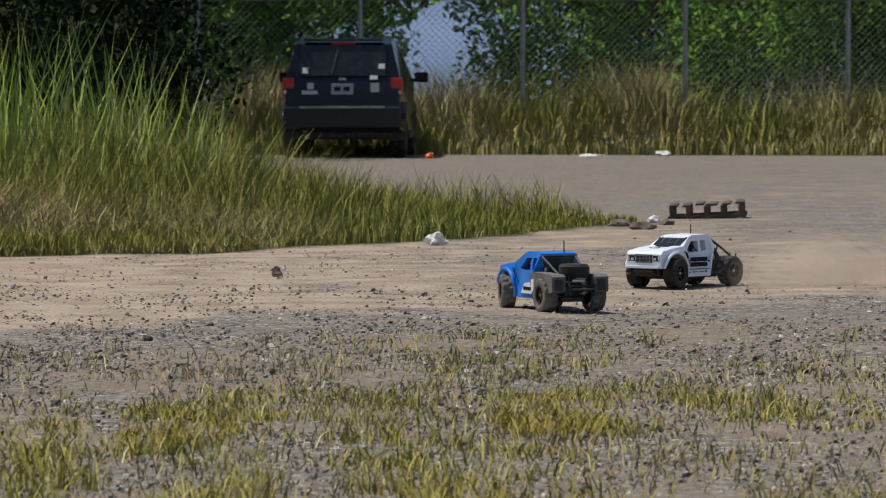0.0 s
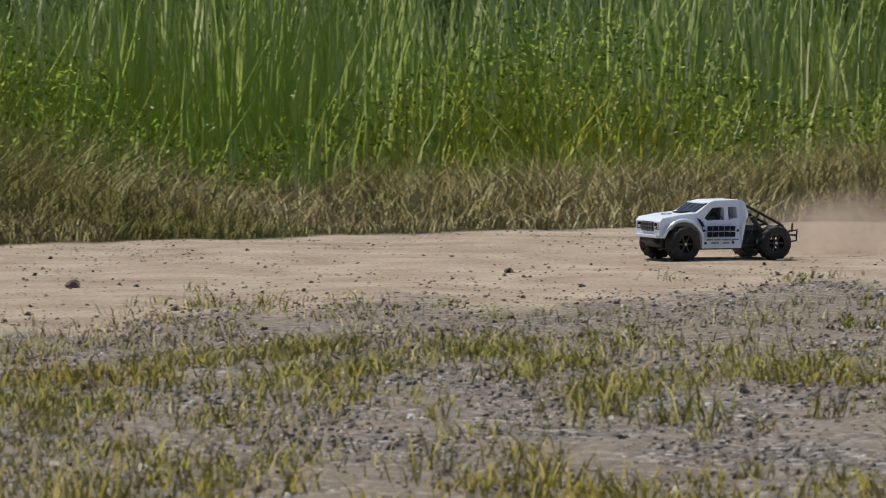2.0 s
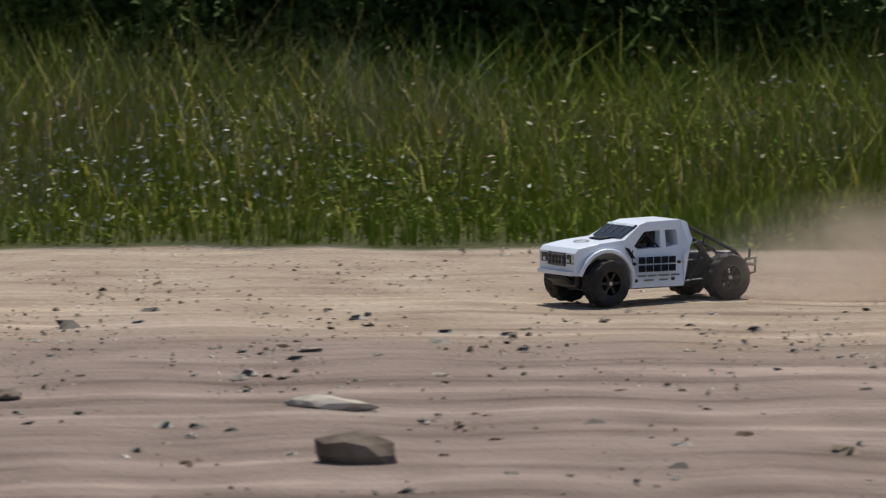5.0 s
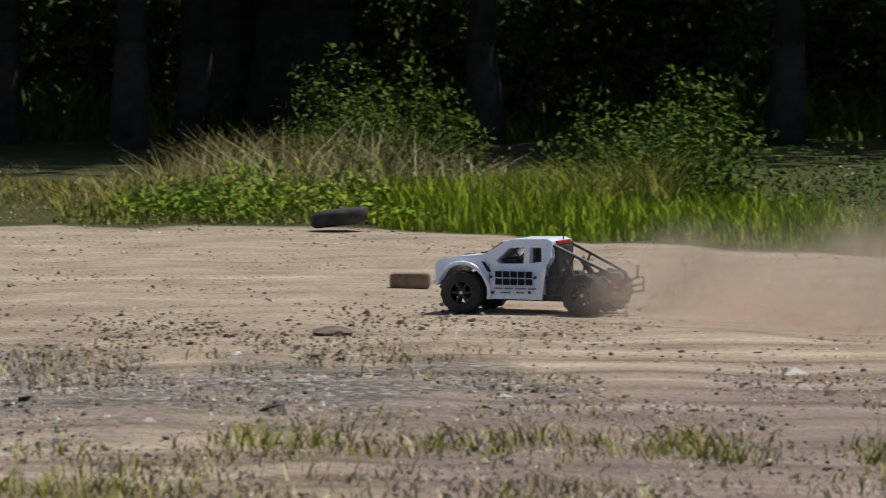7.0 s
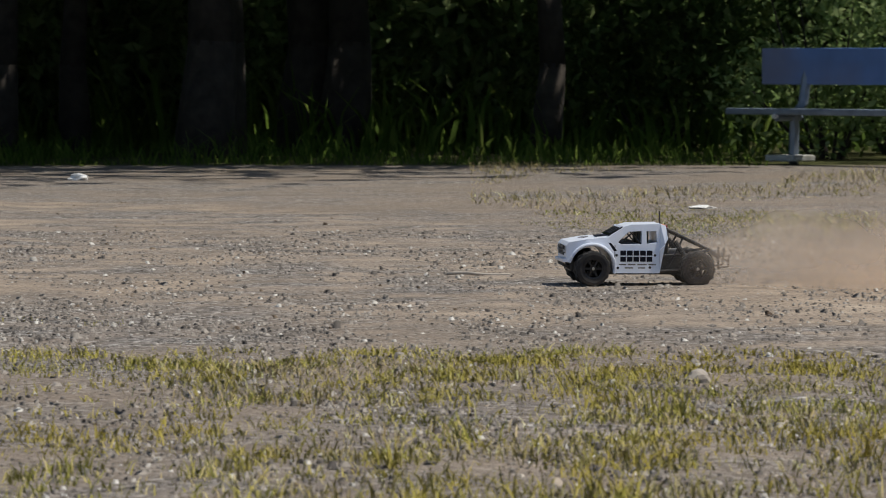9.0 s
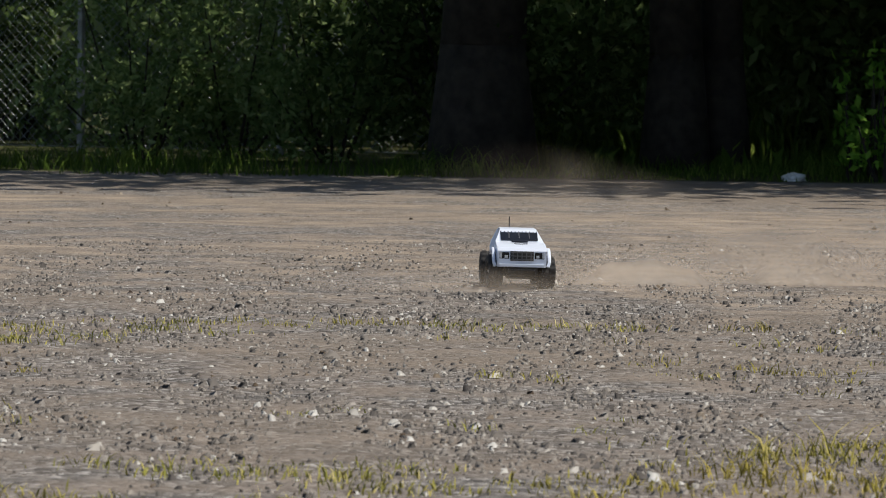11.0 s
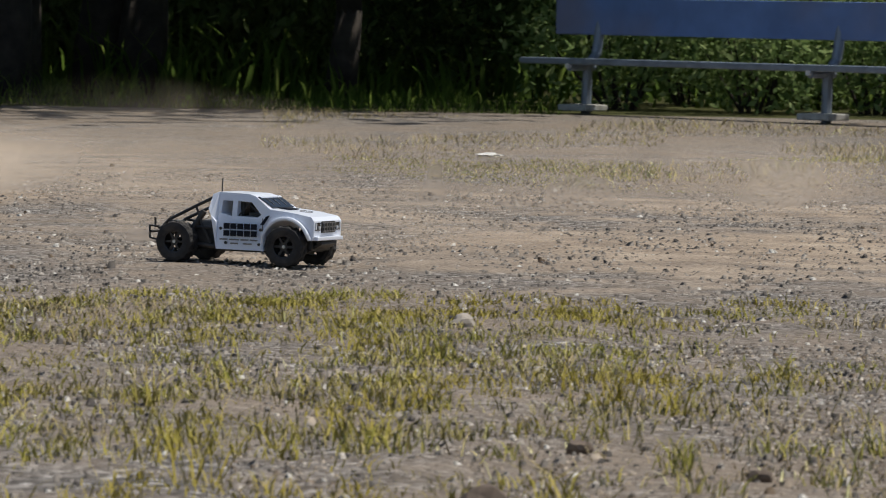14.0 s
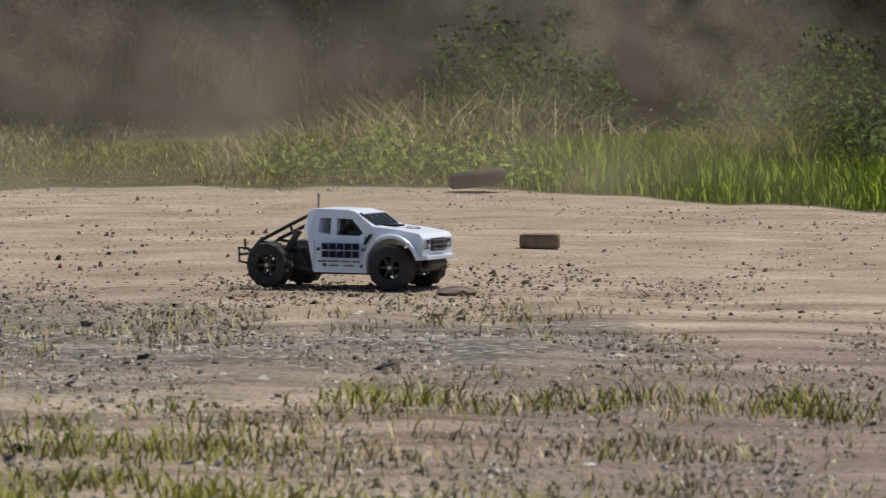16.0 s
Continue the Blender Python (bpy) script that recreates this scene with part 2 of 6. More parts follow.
# leaf colour lightened to make up for dim light under the crowns
MAT["leaf_wood"] = leafy("woodland_leaf", [(0.0, (0.11, 0.17, 0.06)), (0.6, (0.22, 0.31, 0.11)), (1.0, (0.40, 0.48, 0.22))], None, 1, 0.45, fluffy=False)
# leaf copy in a mid tone, with woodland shade put into its colour
MAT["leaf_mid"] = leafy("shade_painted_leaf", [(0.0, (0.045, 0.080, 0.022)), (0.6, (0.10, 0.155, 0.045)), (1.0, (0.24, 0.30, 0.11))], None, 1, 0.4)
# brighter copy of the tree leaf; sunlight is put into its colour
MAT["leaf_far"] = leafy("sun_painted_leaf", [(0.0, (0.099, 0.221, 0.029)), (0.6, (0.198, 0.398, 0.043)), (1.0, (0.346, 0.575, 0.086))], None, 1, 0.4)
MAT["pebble"] = leafy("gravel_stone", [(0.0, (0.085, 0.077, 0.072)), (0.4, (0.195, 0.175, 0.156)), (0.92, (0.34, 0.308, 0.272)), (1.0, (0.60, 0.58, 0.54))], None, 1, 0.0, 0.9)
MAT["grit"] = leafy("brown_grit", [(0.0, (0.10, 0.080, 0.062)), (0.5, (0.24, 0.195, 0.152)), (0.9, (0.42, 0.36, 0.29)), (1.0, (0.62, 0.57, 0.50))], None, 1, 0.0, 0.95)
MAT["clod"] = leafy("dirt_clod", [(0.0, (0.068, 0.050, 0.038)), (0.6, (0.170, 0.131, 0.095)), (1.0, (0.357, 0.306, 0.247))], None, 1, 0.0, 0.95)
MAT["bark_pale"] = plain("pale_grey_bark", (0.24, 0.21, 0.19), 0.95, 0, 0.5, 9, (0.09, 0.08, 0.07, 0.5), 0.03)
MAT["weed_deep"] = leafy("deep_green_weed", [(0.0, (0.05, 0.085, 0.014)), (0.6, (0.10, 0.165, 0.024)), (1.0, (0.20, 0.26, 0.05))], None, 1, 0.35)
MAT["bark"] = plain("dark_bark", (0.034, 0.027, 0.021), 0.95, 0, 0.5, 9, None, 0.03)
MAT["white_paint"] = plain("white_polycarbonate", (0.80, 0.85, 0.95), 0.28, 0, 0.02, 20, (0.62, 0.58, 0.54, 0.12))
MAT["blue_paint"] = plain("blue_polycarbonate", (0.02, 0.21, 0.72), 0.3, 0, 0.08, 20, (0.35, 0.33, 0.30, 0.25))
MAT["black_plastic"] = plain("black_plastic", (0.018, 0.018, 0.019), 0.5, 0, 0.3, 60, (0.16, 0.13, 0.10, 0.35))
MAT["grey_plastic"] = plain("dusty_grey_plastic", (0.13, 0.13, 0.135), 0.6, 0, 0.2, 40, (0.28, 0.25, 0.21, 0.5))
MAT["rubber"] = plain("dusty_rubber", (0.022, 0.021, 0.021), 0.85, 0, 0.3, 40, (0.12, 0.10, 0.08, 0.4), 0.003)
MAT["dusty_rubber"] = plain("grey_dusty_rubber", (0.14, 0.13, 0.115), 0.9, 0, 0.3, 40, (0.25, 0.22, 0.18, 0.6), 0.003)
MAT["decal"] = plain("dark_decal", (0.012, 0.014, 0.022), 0.7, 0, 0.15, 50, None, 0.0, 0.15)
MAT["glass_dark"] = plain("dark_window", (0.012, 0.014, 0.018), 0.12, 0, 0.3, 30, (0.09, 0.08, 0.07, 0.15))
MAT["metal"] = plain("grey_metal", (0.5, 0.5, 0.5), 0.35, 1.0, 0.15, 30)
MAT["rim"] = plain("dark_rim", (0.02, 0.02, 0.022), 0.4, 0.3, 0.2, 60, (0.10, 0.085, 0.07, 0.3))
MAT["red"] = plain("red_plastic", (0.55, 0.03, 0.02), 0.3, 0, 0.15, 40)
MAT["lamp_clear"] = plain("clear_lamp", (0.55, 0.57, 0.6), 0.12, 0, 0.15, 60)
MAT["navy"] = plain("dark_navy_car_paint", (0.006, 0.007, 0.015), 0.14, 0, 0.2, 3, (0.03, 0.027, 0.025, 0.25), 0, 0.4)
MAT["bumper"] = plain("grey_car_bumper", (0.012, 0.012, 0.014), 0.5, 0, 0.2, 20)
MAT["sticker"] = plain("pale_sticker", (0.55, 0.55, 0.52), 0.5, 0, 0.15, 40)
MAT["plate"] = plain("number_plate", (0.35, 0.38, 0.42), 0.4, 0, 0.1, 40)
MAT["galv"] = plain("galvanised_steel", (0.32, 0.33, 0.33), 0.5, 0.6, 0.25, 12)
MAT["bench_blue"] = plain("worn_blue_paint", (0.11, 0.20, 0.44), 0.55, 0, 0.15, 4, (0.24, 0.20, 0.20, 0.45))
MAT["bench_grey"] = plain("grey_blue_steel", (0.20, 0.24, 0.30), 0.5, 0.3, 0.2, 8)
MAT["concrete"] = plain("concrete", (0.45, 0.44, 0.41), 0.9, 0, 0.2, 20, None, 0.01)
MAT["litter"] = plain("white_litter", (0.75, 0.75, 0.73), 0.6, 0, 0.1, 30, (0.45, 0.4, 0.33, 0.5))
MAT["clear_plastic"] = plain("cloudy_plastic", (0.55, 0.56, 0.55), 0.2, 0, 0.2, 20)
MAT["orange"] = plain("orange_plastic", (0.75, 0.16, 0.04), 0.5, 0, 0.15, 30)
MAT["orange_rag"] = plain("faded_orange_cloth", (0.42, 0.19, 0.09), 0.9, 0, 0.25, 20)
MAT["wood_dark"] = plain("weathered_dark_wood", (0.075, 0.055, 0.045), 0.9, 0, 0.4, 25, (0.2, 0.16, 0.12, 0.4), 0.01)
MAT["wood_grey"] = plain("bleached_wood", (0.25, 0.20, 0.15), 0.9, 0, 0.35, 25, (0.12, 0.09, 0.07, 0.6), 0.01)
MAT["brick"] = plain("brown_block", (0.20, 0.135, 0.085), 0.9, 0, 0.3, 30, (0.3, 0.24, 0.17, 0.5), 0.006)
MAT["rock_brown"] = plain("brown_stone", (0.13, 0.095, 0.07), 0.9, 0, 0.4, 14, (0.3, 0.25, 0.2, 0.5), 0.015)
MAT["rock_pale"] = plain("pale_stone", (0.42, 0.37, 0.31), 0.9, 0, 0.25, 14, None, 0.012)
# distance haze is put into the hill's blue base colour
MAT["hill"] = plain("haze_painted_hill", (0.17, 0.24, 0.38), 1.0, 0, 0.15, 0.01)


def dust_material(name, density, floor=0.04):
    """Airborne dust: lit grains that cover part of the view, thinning to the edge of each piece."""
    m, nt, ln, b = material(name, 1.0, 0, 0.0)
    co = nt.new("ShaderNodeTexCoord").outputs["UV"]
    ob = nt.new("ShaderNodeTexCoord").outputs["Object"]
    sub = nt.new("ShaderNodeVectorMath")
    sub.operation = "SUBTRACT"
    sub.inputs[1].default_value = (0.5, 0.5, 0)
    ln.new(co, sub.inputs[0])
    length = nt.new("ShaderNodeVectorMath")
    length.operation = "LENGTH"
    ln.new(sub.outputs[0], length.inputs[0])
    edge = math_node(nt, ln, "SUBTRACT", 1.0, math_node(nt, ln, "MULTIPLY", length.outputs["Value"], 2.0), True)
    edge = math_node(nt, ln, "POWER", edge, 1.35)
    edge = math_node(nt, ln, "MULTIPLY", edge, 1.9, True)
    n = noise_node(nt, 1.9, 5, ob, ln)
    n.inputs["Distortion"].default_value = 0.35
    cl = ramp_node(nt, ln, n.outputs[0], [(0.34, (floor,) * 3), (0.66, (1,) * 3)]).outputs[0]
    alpha = math_node(nt, ln, "MULTIPLY", math_node(nt, ln, "MULTIPLY", edge, cl, True), density, True)
    d = nt.new("ShaderNodeBsdfDiffuse")
    tr = nt.new("ShaderNodeBsdfTranslucent")
    tp = nt.new("ShaderNodeBsdfTransparent")
    for s in (d, tr):
        s.inputs[0].default_value = (0.54, 0.455, 0.365, 1)
    half = nt.new("ShaderNodeAddShader")
    ln.new(d.outputs[0], half.inputs[0])
    ln.new(tr.outputs[0], half.inputs[1])
    mx = nt.new("ShaderNodeMixShader")
    ln.new(alpha, mx.inputs[0])
    ln.new(tp.outputs[0], mx.inputs[1])
    ln.new(half.outputs[0], mx.inputs[2])
    ln.new(mx.outputs[0], nt["Material Output"].inputs[0])
    return m


MAT["dust"] = dust_material("airborne_dust", 0.80, 0.3)
MAT["dust_thin"] = dust_material("thinning_dust", 0.60, 0.3)
MAT["haze"] = dust_material("drifting_dust", 0.36, 0.22)
MAT["haze_thin"] = dust_material("thin_drifting_dust", 0.17, 0.1)


# ---- mesh helpers ----
def polar(az, d, z=0.0):
    a = radians(az)
    return Vector((-math.sin(a) * d, math.cos(a) * d, z))


def part(name, bm, mat, parent=None, label="", m=None):
    me = bpy.data.meshes.new(name)
    bm.normal_update()
    bm.to_mesh(me)
    bm.free()
    me.materials.append(mat if not isinstance(mat, str) else MAT[mat])
    ob = new(name, me)
    if parent is not None:
        ob.parent = parent
    if m is not None:
        ob.matrix_basis = m
    return tagged(ob, label)


def box(bm, size, m=None, bevel=0.0):
    r = bmesh.ops.create_cube(bm, size=1.0, matrix=(m or Matrix()) @ Matrix.Diagonal((*size, 1)))
    if bevel:
        es = list({e for v in r["verts"] for e in v.link_edges})
        bmesh.ops.bevel(bm, geom=es, offset=bevel, segments=2, affect="EDGES", profile=0.6)
    return bm


def rod(bm, a, b, r, r2=None, seg=8):
    a, b = Vector(a), Vector(b)
    m = Matrix.Translation((a + b) / 2) @ (b - a).to_track_quat("Z", "Y").to_matrix().to_4x4()
    bmesh.ops.create_cone(bm, cap_ends=True, segments=seg, radius1=r, radius2=r if r2 is None else r2, depth=(b - a).length, matrix=m)
    return bm


def sweep(bm, pts, r, seg=8):
    """One bent tube through the points."""
    pts = [Vector(p) for p in pts]
    rings = []
    for k, p in enumerate(pts):
        d = (pts[min(k + 1, len(pts) - 1)] - pts[max(k - 1, 0)]).normalized()
        q = d.to_track_quat("Z", "Y")
        rings.append([bm.verts.new(p + q @ Vector((r * math.cos(6.2832 * a / seg), r * math.sin(6.2832 * a / seg), 0))) for a in range(seg)])
    for m, n in zip(rings, rings[1:]):
        best = min(range(seg), key=lambda o: sum((m[a].co - n[(a + o) % seg].co).length for a in range(seg)))
        for a in range(seg):
            bm.faces.new((m[a], m[(a + 1) % seg], n[(a + 1 + best) % seg], n[(a + best) % seg]))
    bm.faces.new(rings[0][::-1])
    bm.faces.new(rings[-1])
    bmesh.ops.recalc_face_normals(bm, faces=bm.faces)
    return bm


def new_bm(*boxes):
    bm = bmesh.new()
    for size, loc in boxes:
        box(bm, size, Matrix.Translation(loc), min(size) * 0.18)
    return bm


def lathe(bm, profile, seg=24, axis="Y", cap=True):
    """Turn a profile of (radius, along) round an axis."""
    rings = []
    for r, h in profile:
        ring = []
        for k in range(seg):
            a = 2 * math.pi * k / seg
            ring.append(bm.verts.new((r * math.cos(a), h, r * math.sin(a)) if axis == "Y" else (r * math.cos(a), r * math.sin(a), h)))
        rings.append(ring)
    for p, q in zip(rings, rings[1:]):
        for k in range(seg):
            bm.faces.new((p[k], p[(k + 1) % seg], q[(k + 1) % seg], q[k]))
    for ring, flip in ((rings[0], True), (rings[-1], False)):
        if cap and profile[0 if flip else -1][0] > 1e-4:
            bm.faces.new(ring[::-1] if flip else ring)
    bmesh.ops.recalc_face_normals(bm, faces=bm.faces)
    return bm


def smooth(ob, on=True):
    ob.data.polygons.foreach_set("use_smooth", [on] * len(ob.data.polygons))
    return ob


def slab_between(bm, prof, width):
    """A closed side profile of (x, z), given its half-width by width(x, z), as a solid."""
    left = [bm.verts.new((x, width(x, z), z)) for x, z in prof]
    right = [bm.verts.new((x, -width(x, z), z)) for x, z in prof]
    n = len(prof)
    bm.faces.new(left)
    bm.faces.new(right[::-1])
    for k in range(n):
        bm.faces.new((left[k], right[k], right[(k + 1) % n], left[(k + 1) % n]))
    bmesh.ops.triangulate(bm, faces=[f for f in bm.faces if len(f.verts) > 4])
    bmesh.ops.recalc_face_normals(bm, faces=bm.faces)
    return bm


def fast_mesh(name, verts, tris, mat, uv=None):
    me = bpy.data.meshes.new(name)
    me.vertices.add(len(verts))
    me.vertices.foreach_set("co", np.ascontiguousarray(verts, np.float32).ravel())
    me.loops.add(tris.size)
    me.loops.foreach_set("vertex_index", np.ascontiguousarray(tris, np.int32).ravel())
    me.polygons.add(len(tris))
    me.polygons.foreach_set("loop_start", np.arange(0, tris.size, tris.shape[1], dtype=np.int32))
    me.materials.append(MAT[mat])
    me.update(calc_edges=True)
    return me


# ---- the lie of the land: bare track between its inner and outer edge, by bearing ----
AZ = np.array([-40, -12, -6, -2.6, 0, 3, 6, 12, 17, 20, 25, 29, 32, 36, 40, 43.5, 50, 60, 75, 87, 98, 107, 117, 121, 124, 130, 137, 147, 153, 160, 170, 200])
OUTER = np.array([60, 58, 50, 27.5, 24.0, 22.3, 21.7, 20.0, 18.9, 18.3, 17.4, 16.8, 16.3, 15.9, 15.6, 15.4, 14.8, 14.3, 14.1, 14.3, 14.5, 15.0, 16.5, 18.0, 18.7, 18.2, 18.1, 18.8, 24, 27, 31, 31])
INNER = np.array([17, 17, 16.5, 16.0, 15.6, 15.2, 14.9, 14.5, 14.0, 13.5, 12.6, 11.9, 11.4, 11.0, 10.7, 10.5, 9.8, 8.8, 7.2, 5.0, 5.0, 7.0, 9.0, 11.0, 11.3, 11.6, 11.8, 12.4, 13.5, 14.6, 15.5, 16])


def outer(az):
    return np.interp(az, AZ, OUTER) + 0.10 * np.sin(az * 1.3) + 0.08 * np.sin(az * 3.1 + 1) + 0.05 * np.sin(az * 7.3)


def inner(az):
    return np.interp(az, AZ, INNER) + 0.35 * np.sin(az * 0.9) + 0.25 * np.sin(az * 2.3 + 2) + 0.15 * np.sin(az * 5.1)


rng = np.random.default_rng(7)

# ---- ground ----
def build_ground():
    az = np.concatenate([np.arange(-32, 202, 0.6), np.arange(202, 328, 6.0)])
    r = np.concatenate([[0.0005], np.geomspace(0.6, 6, 30), np.geomspace(6.03, 26, 320), np.geomspace(26.5, 70, 50), np.geomspace(80, 4000, 14)])
    A, D = np.meshgrid(np.radians(az), r, indexing="ij")
    deg = np.degrees(A)
    z = 0.006 * np.sin(D * 2.1 + deg * 0.31) * np.sin(deg * 1.7 - D) * (D < 30)
    v = np.stack([-np.sin(A) * D, np.cos(A) * D, z], -1).reshape(-1, 3)
    na, nr = A.shape
    i = np.arange(na)[:, None] * nr
    j = np.arange(nr - 1)[None]
    nxt = ((np.arange(na) + 1) % na)[:, None] * nr
    quads = np.stack([i + j, nxt + j, nxt + j + 1, i + j + 1], -1).reshape(-1, 4)
    me = fast_mesh("ground", v, quads, "ground")
    o, n = outer(deg), inner(deg)
    soft_step = lambda x, w: np.clip(x / w + 0.5, 0, 1)
    track = soft_step(D - n, 1.6) * soft_step(o - D, 0.5)
    lot = np.clip((deg + 2) / -3.0, 0, 1)
    dusty = np.clip((deg - 130) / 18, 0, 1)
    pale = np.clip((deg - 108) / 8, 0, 1) * np.clip((146 - deg) / 8, 0, 1) * soft_step(9.6 - D, 2.5) * 0.62
    dirt = np.maximum(track, pale) * np.interp(deg, [-1, 9], [0.5, 1.0]) * (1 - 0.4 * lot * (D > 24)) * (1 - 0.62 * dusty)
    damp = np.clip((deg - 66) / 12, 0, 1) * np.clip((126 - deg) / 10, 0, 1) * soft_step(10.6 - D, 1.8)
    tongue = soft_step(np.interp(deg, [-3, -1, 0, 1.5, 3, 3.4, 5], [0.3, 2.0, 3.2, 4.2, 7, 40, 400]) - (D - o), 0.5)
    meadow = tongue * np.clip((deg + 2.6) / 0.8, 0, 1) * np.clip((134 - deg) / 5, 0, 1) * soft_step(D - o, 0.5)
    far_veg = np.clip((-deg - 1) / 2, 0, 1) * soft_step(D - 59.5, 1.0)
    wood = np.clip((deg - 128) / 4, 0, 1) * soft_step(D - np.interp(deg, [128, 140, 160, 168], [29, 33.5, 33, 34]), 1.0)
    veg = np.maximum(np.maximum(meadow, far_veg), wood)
    rut = 0.25 + 0.65 * np.clip((deg - 58) / 12, 0, 1) * np.clip((142 - deg) / 8, 0, 1) * np.clip((13.0 - D) / 2.0, 0.25, 1)
    along, across = A * 11.0 * 0.4, D * 4.2 + 0.5 * np.sin(A * 5.0)
    for name, val in (("dirt", dirt), ("damp", damp), ("veg", veg), ("rut", rut), ("along", along), ("across", across)):
        at = me.attributes.new(name, "FLOAT", "POINT")
        at.data.foreach_set("value", np.ascontiguousarray(val, np.float32).ravel())
    me.polygons.foreach_set("use_smooth", [True] * len(me.polygons))
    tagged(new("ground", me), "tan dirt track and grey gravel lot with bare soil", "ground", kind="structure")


build_ground()


def build_hill():
    bm = bmesh.new()
    prev = None
    for k in range(61):
        az = -60 + k * 5.0
        h = 130 + 60 * math.sin(k * 0.7) + 40 * math.sin(k * 1.9)
        row = [bm.verts.new(polar(az, 2500, -5)), bm.verts.new(polar(az, 2700, h * 0.7)), bm.verts.new(polar(az, 3000, h))]
        if prev:
            for a in range(2):
                bm.faces.new((prev[a], row[a], row[a + 1], prev[a + 1]))
        prev = row
    tagged(part("backdrop", bm, "hill"), "hills far beyond the lot, distance haze painted in as blue", "hill", kind="structure")


build_hill()


# ---- stuff: blades, leaves, stones ----
def blade_mesh(name, base, h, w, lean, mat, curl=0.5):
    """Tapered, bent blades standing on the given places."""
    n = len(base)
    th = rng.uniform(0, 2 * math.pi, n)
    side = np.stack([np.cos(th), np.sin(th), np.zeros(n)], -1) * (w / 2)[:, None]
    ph = rng.uniform(0, 2 * math.pi, n)
    out = np.stack([np.cos(ph), np.sin(ph), np.zeros(n)], -1) * (lean * h)[:, None]
    up = np.zeros((n, 3))
    up[:, 2] = 1
    mid = base + up * (h * 0.55)[:, None] + out * (0.3 * curl + 0.15)
    tip = base + up * (h * rng.uniform(0.8, 1.0, n))[:, None] + out
    v = np.stack([base - side, base + side, mid - side * 0.8, mid + side * 0.8, tip], 1).reshape(-1, 3)
    f = np.array([[0, 1, 3], [0, 3, 2], [2, 3, 4]])
    t = (np.arange(n)[:, None, None] * 5 + f[None]).reshape(-1, 3)
    return fast_mesh(name, v, t, mat)


def to_xyz(az, d, z=0.0):
    a = np.radians(az)
    return np.stack([-np.sin(a) * d, np.cos(a) * d, np.zeros_like(d) + z], -1)


def lumps(p, scale, seed):
    """A cheap wavy field between 0 and 1, to gather things in patches."""
    g = np.random.default_rng(seed)
    f = np.zeros(len(p))
    for k in range(7):
        a = g.uniform(0, 2 * math.pi)
        q = scale * g.uniform(0.6, 1.9)
        f += np.sin((p[:, 0] * math.cos(a) + p[:, 1] * math.sin(a)) * q + g.uniform(0, 6.28))
    return np.clip(0.5 + f / 6.0, 0, 1)


def meadow(name, label, n, az0, az1, d0, depth, h, w, lean, mat, fall=1.0, patchy=0.0, seed=1, stop=0.9, category="grass", past=None, shape=None):
    """Grass from the track's outer edge (or from d0) outward."""
    az = rng.uniform(az0, az1, n)
    edge = (outer(az) if past is None else np.full(n, past)) + d0
    d = edge + depth * rng.random(n) ** fall
    p = to_xyz(az, d)
    if patchy:
        keep = lumps(p, 1.3, seed) > patchy
        p, az, d, edge = p[keep], az[keep], d[keep], edge[keep]
    if shape is not None:
        keep = (d - edge) < np.interp(az, shape[0], shape[1])
        p, az, d, edge = p[keep], az[keep], d[keep], edge[keep]
    ramp = np.clip((d - edge) / (0.25 * depth + 0.01), 0.28, 1)
    hh = rng.uniform(h[0], h[1], len(p)) * ramp * (1 if shape is None else np.interp(az, shape[0], shape[2])) * (0.45 + 1.0 * lumps(p, 1.3, seed + 5))
    me = blade_mesh(name, p, hh, rng.uniform(w[0], w[1], len(p)), rng.uniform(lean[0], lean[1], len(p)), mat)
    return tagged(new(name, me), label, category, kind="stuff")


def leaf_mesh(name, centre, size, mat, flat=0.0):
    n = len(centre)
    a = rng.normal(size=(n, 3))
    a /= np.linalg.norm(a, axis=1, keepdims=True)
    b = np.cross(a, rng.normal(size=(n, 3)))
    b /= np.linalg.norm(b, axis=1, keepdims=True)
    c = np.cross(a, b)
    s = (size * rng.uniform(0.6, 1.3, n))[:, None]
    v = np.stack([centre - a * s, centre + b * s * 0.45 + c * s * 0.1, centre + a * s, centre - b * s * 0.45 + c * s * 0.1], 1).reshape(-1, 3)
    t = (np.arange(n)[:, None, None] * 4 + np.array([[0, 1, 2], [0, 2, 3]])[None]).reshape(-1, 3)
    return fast_mesh(name, v, t, mat)


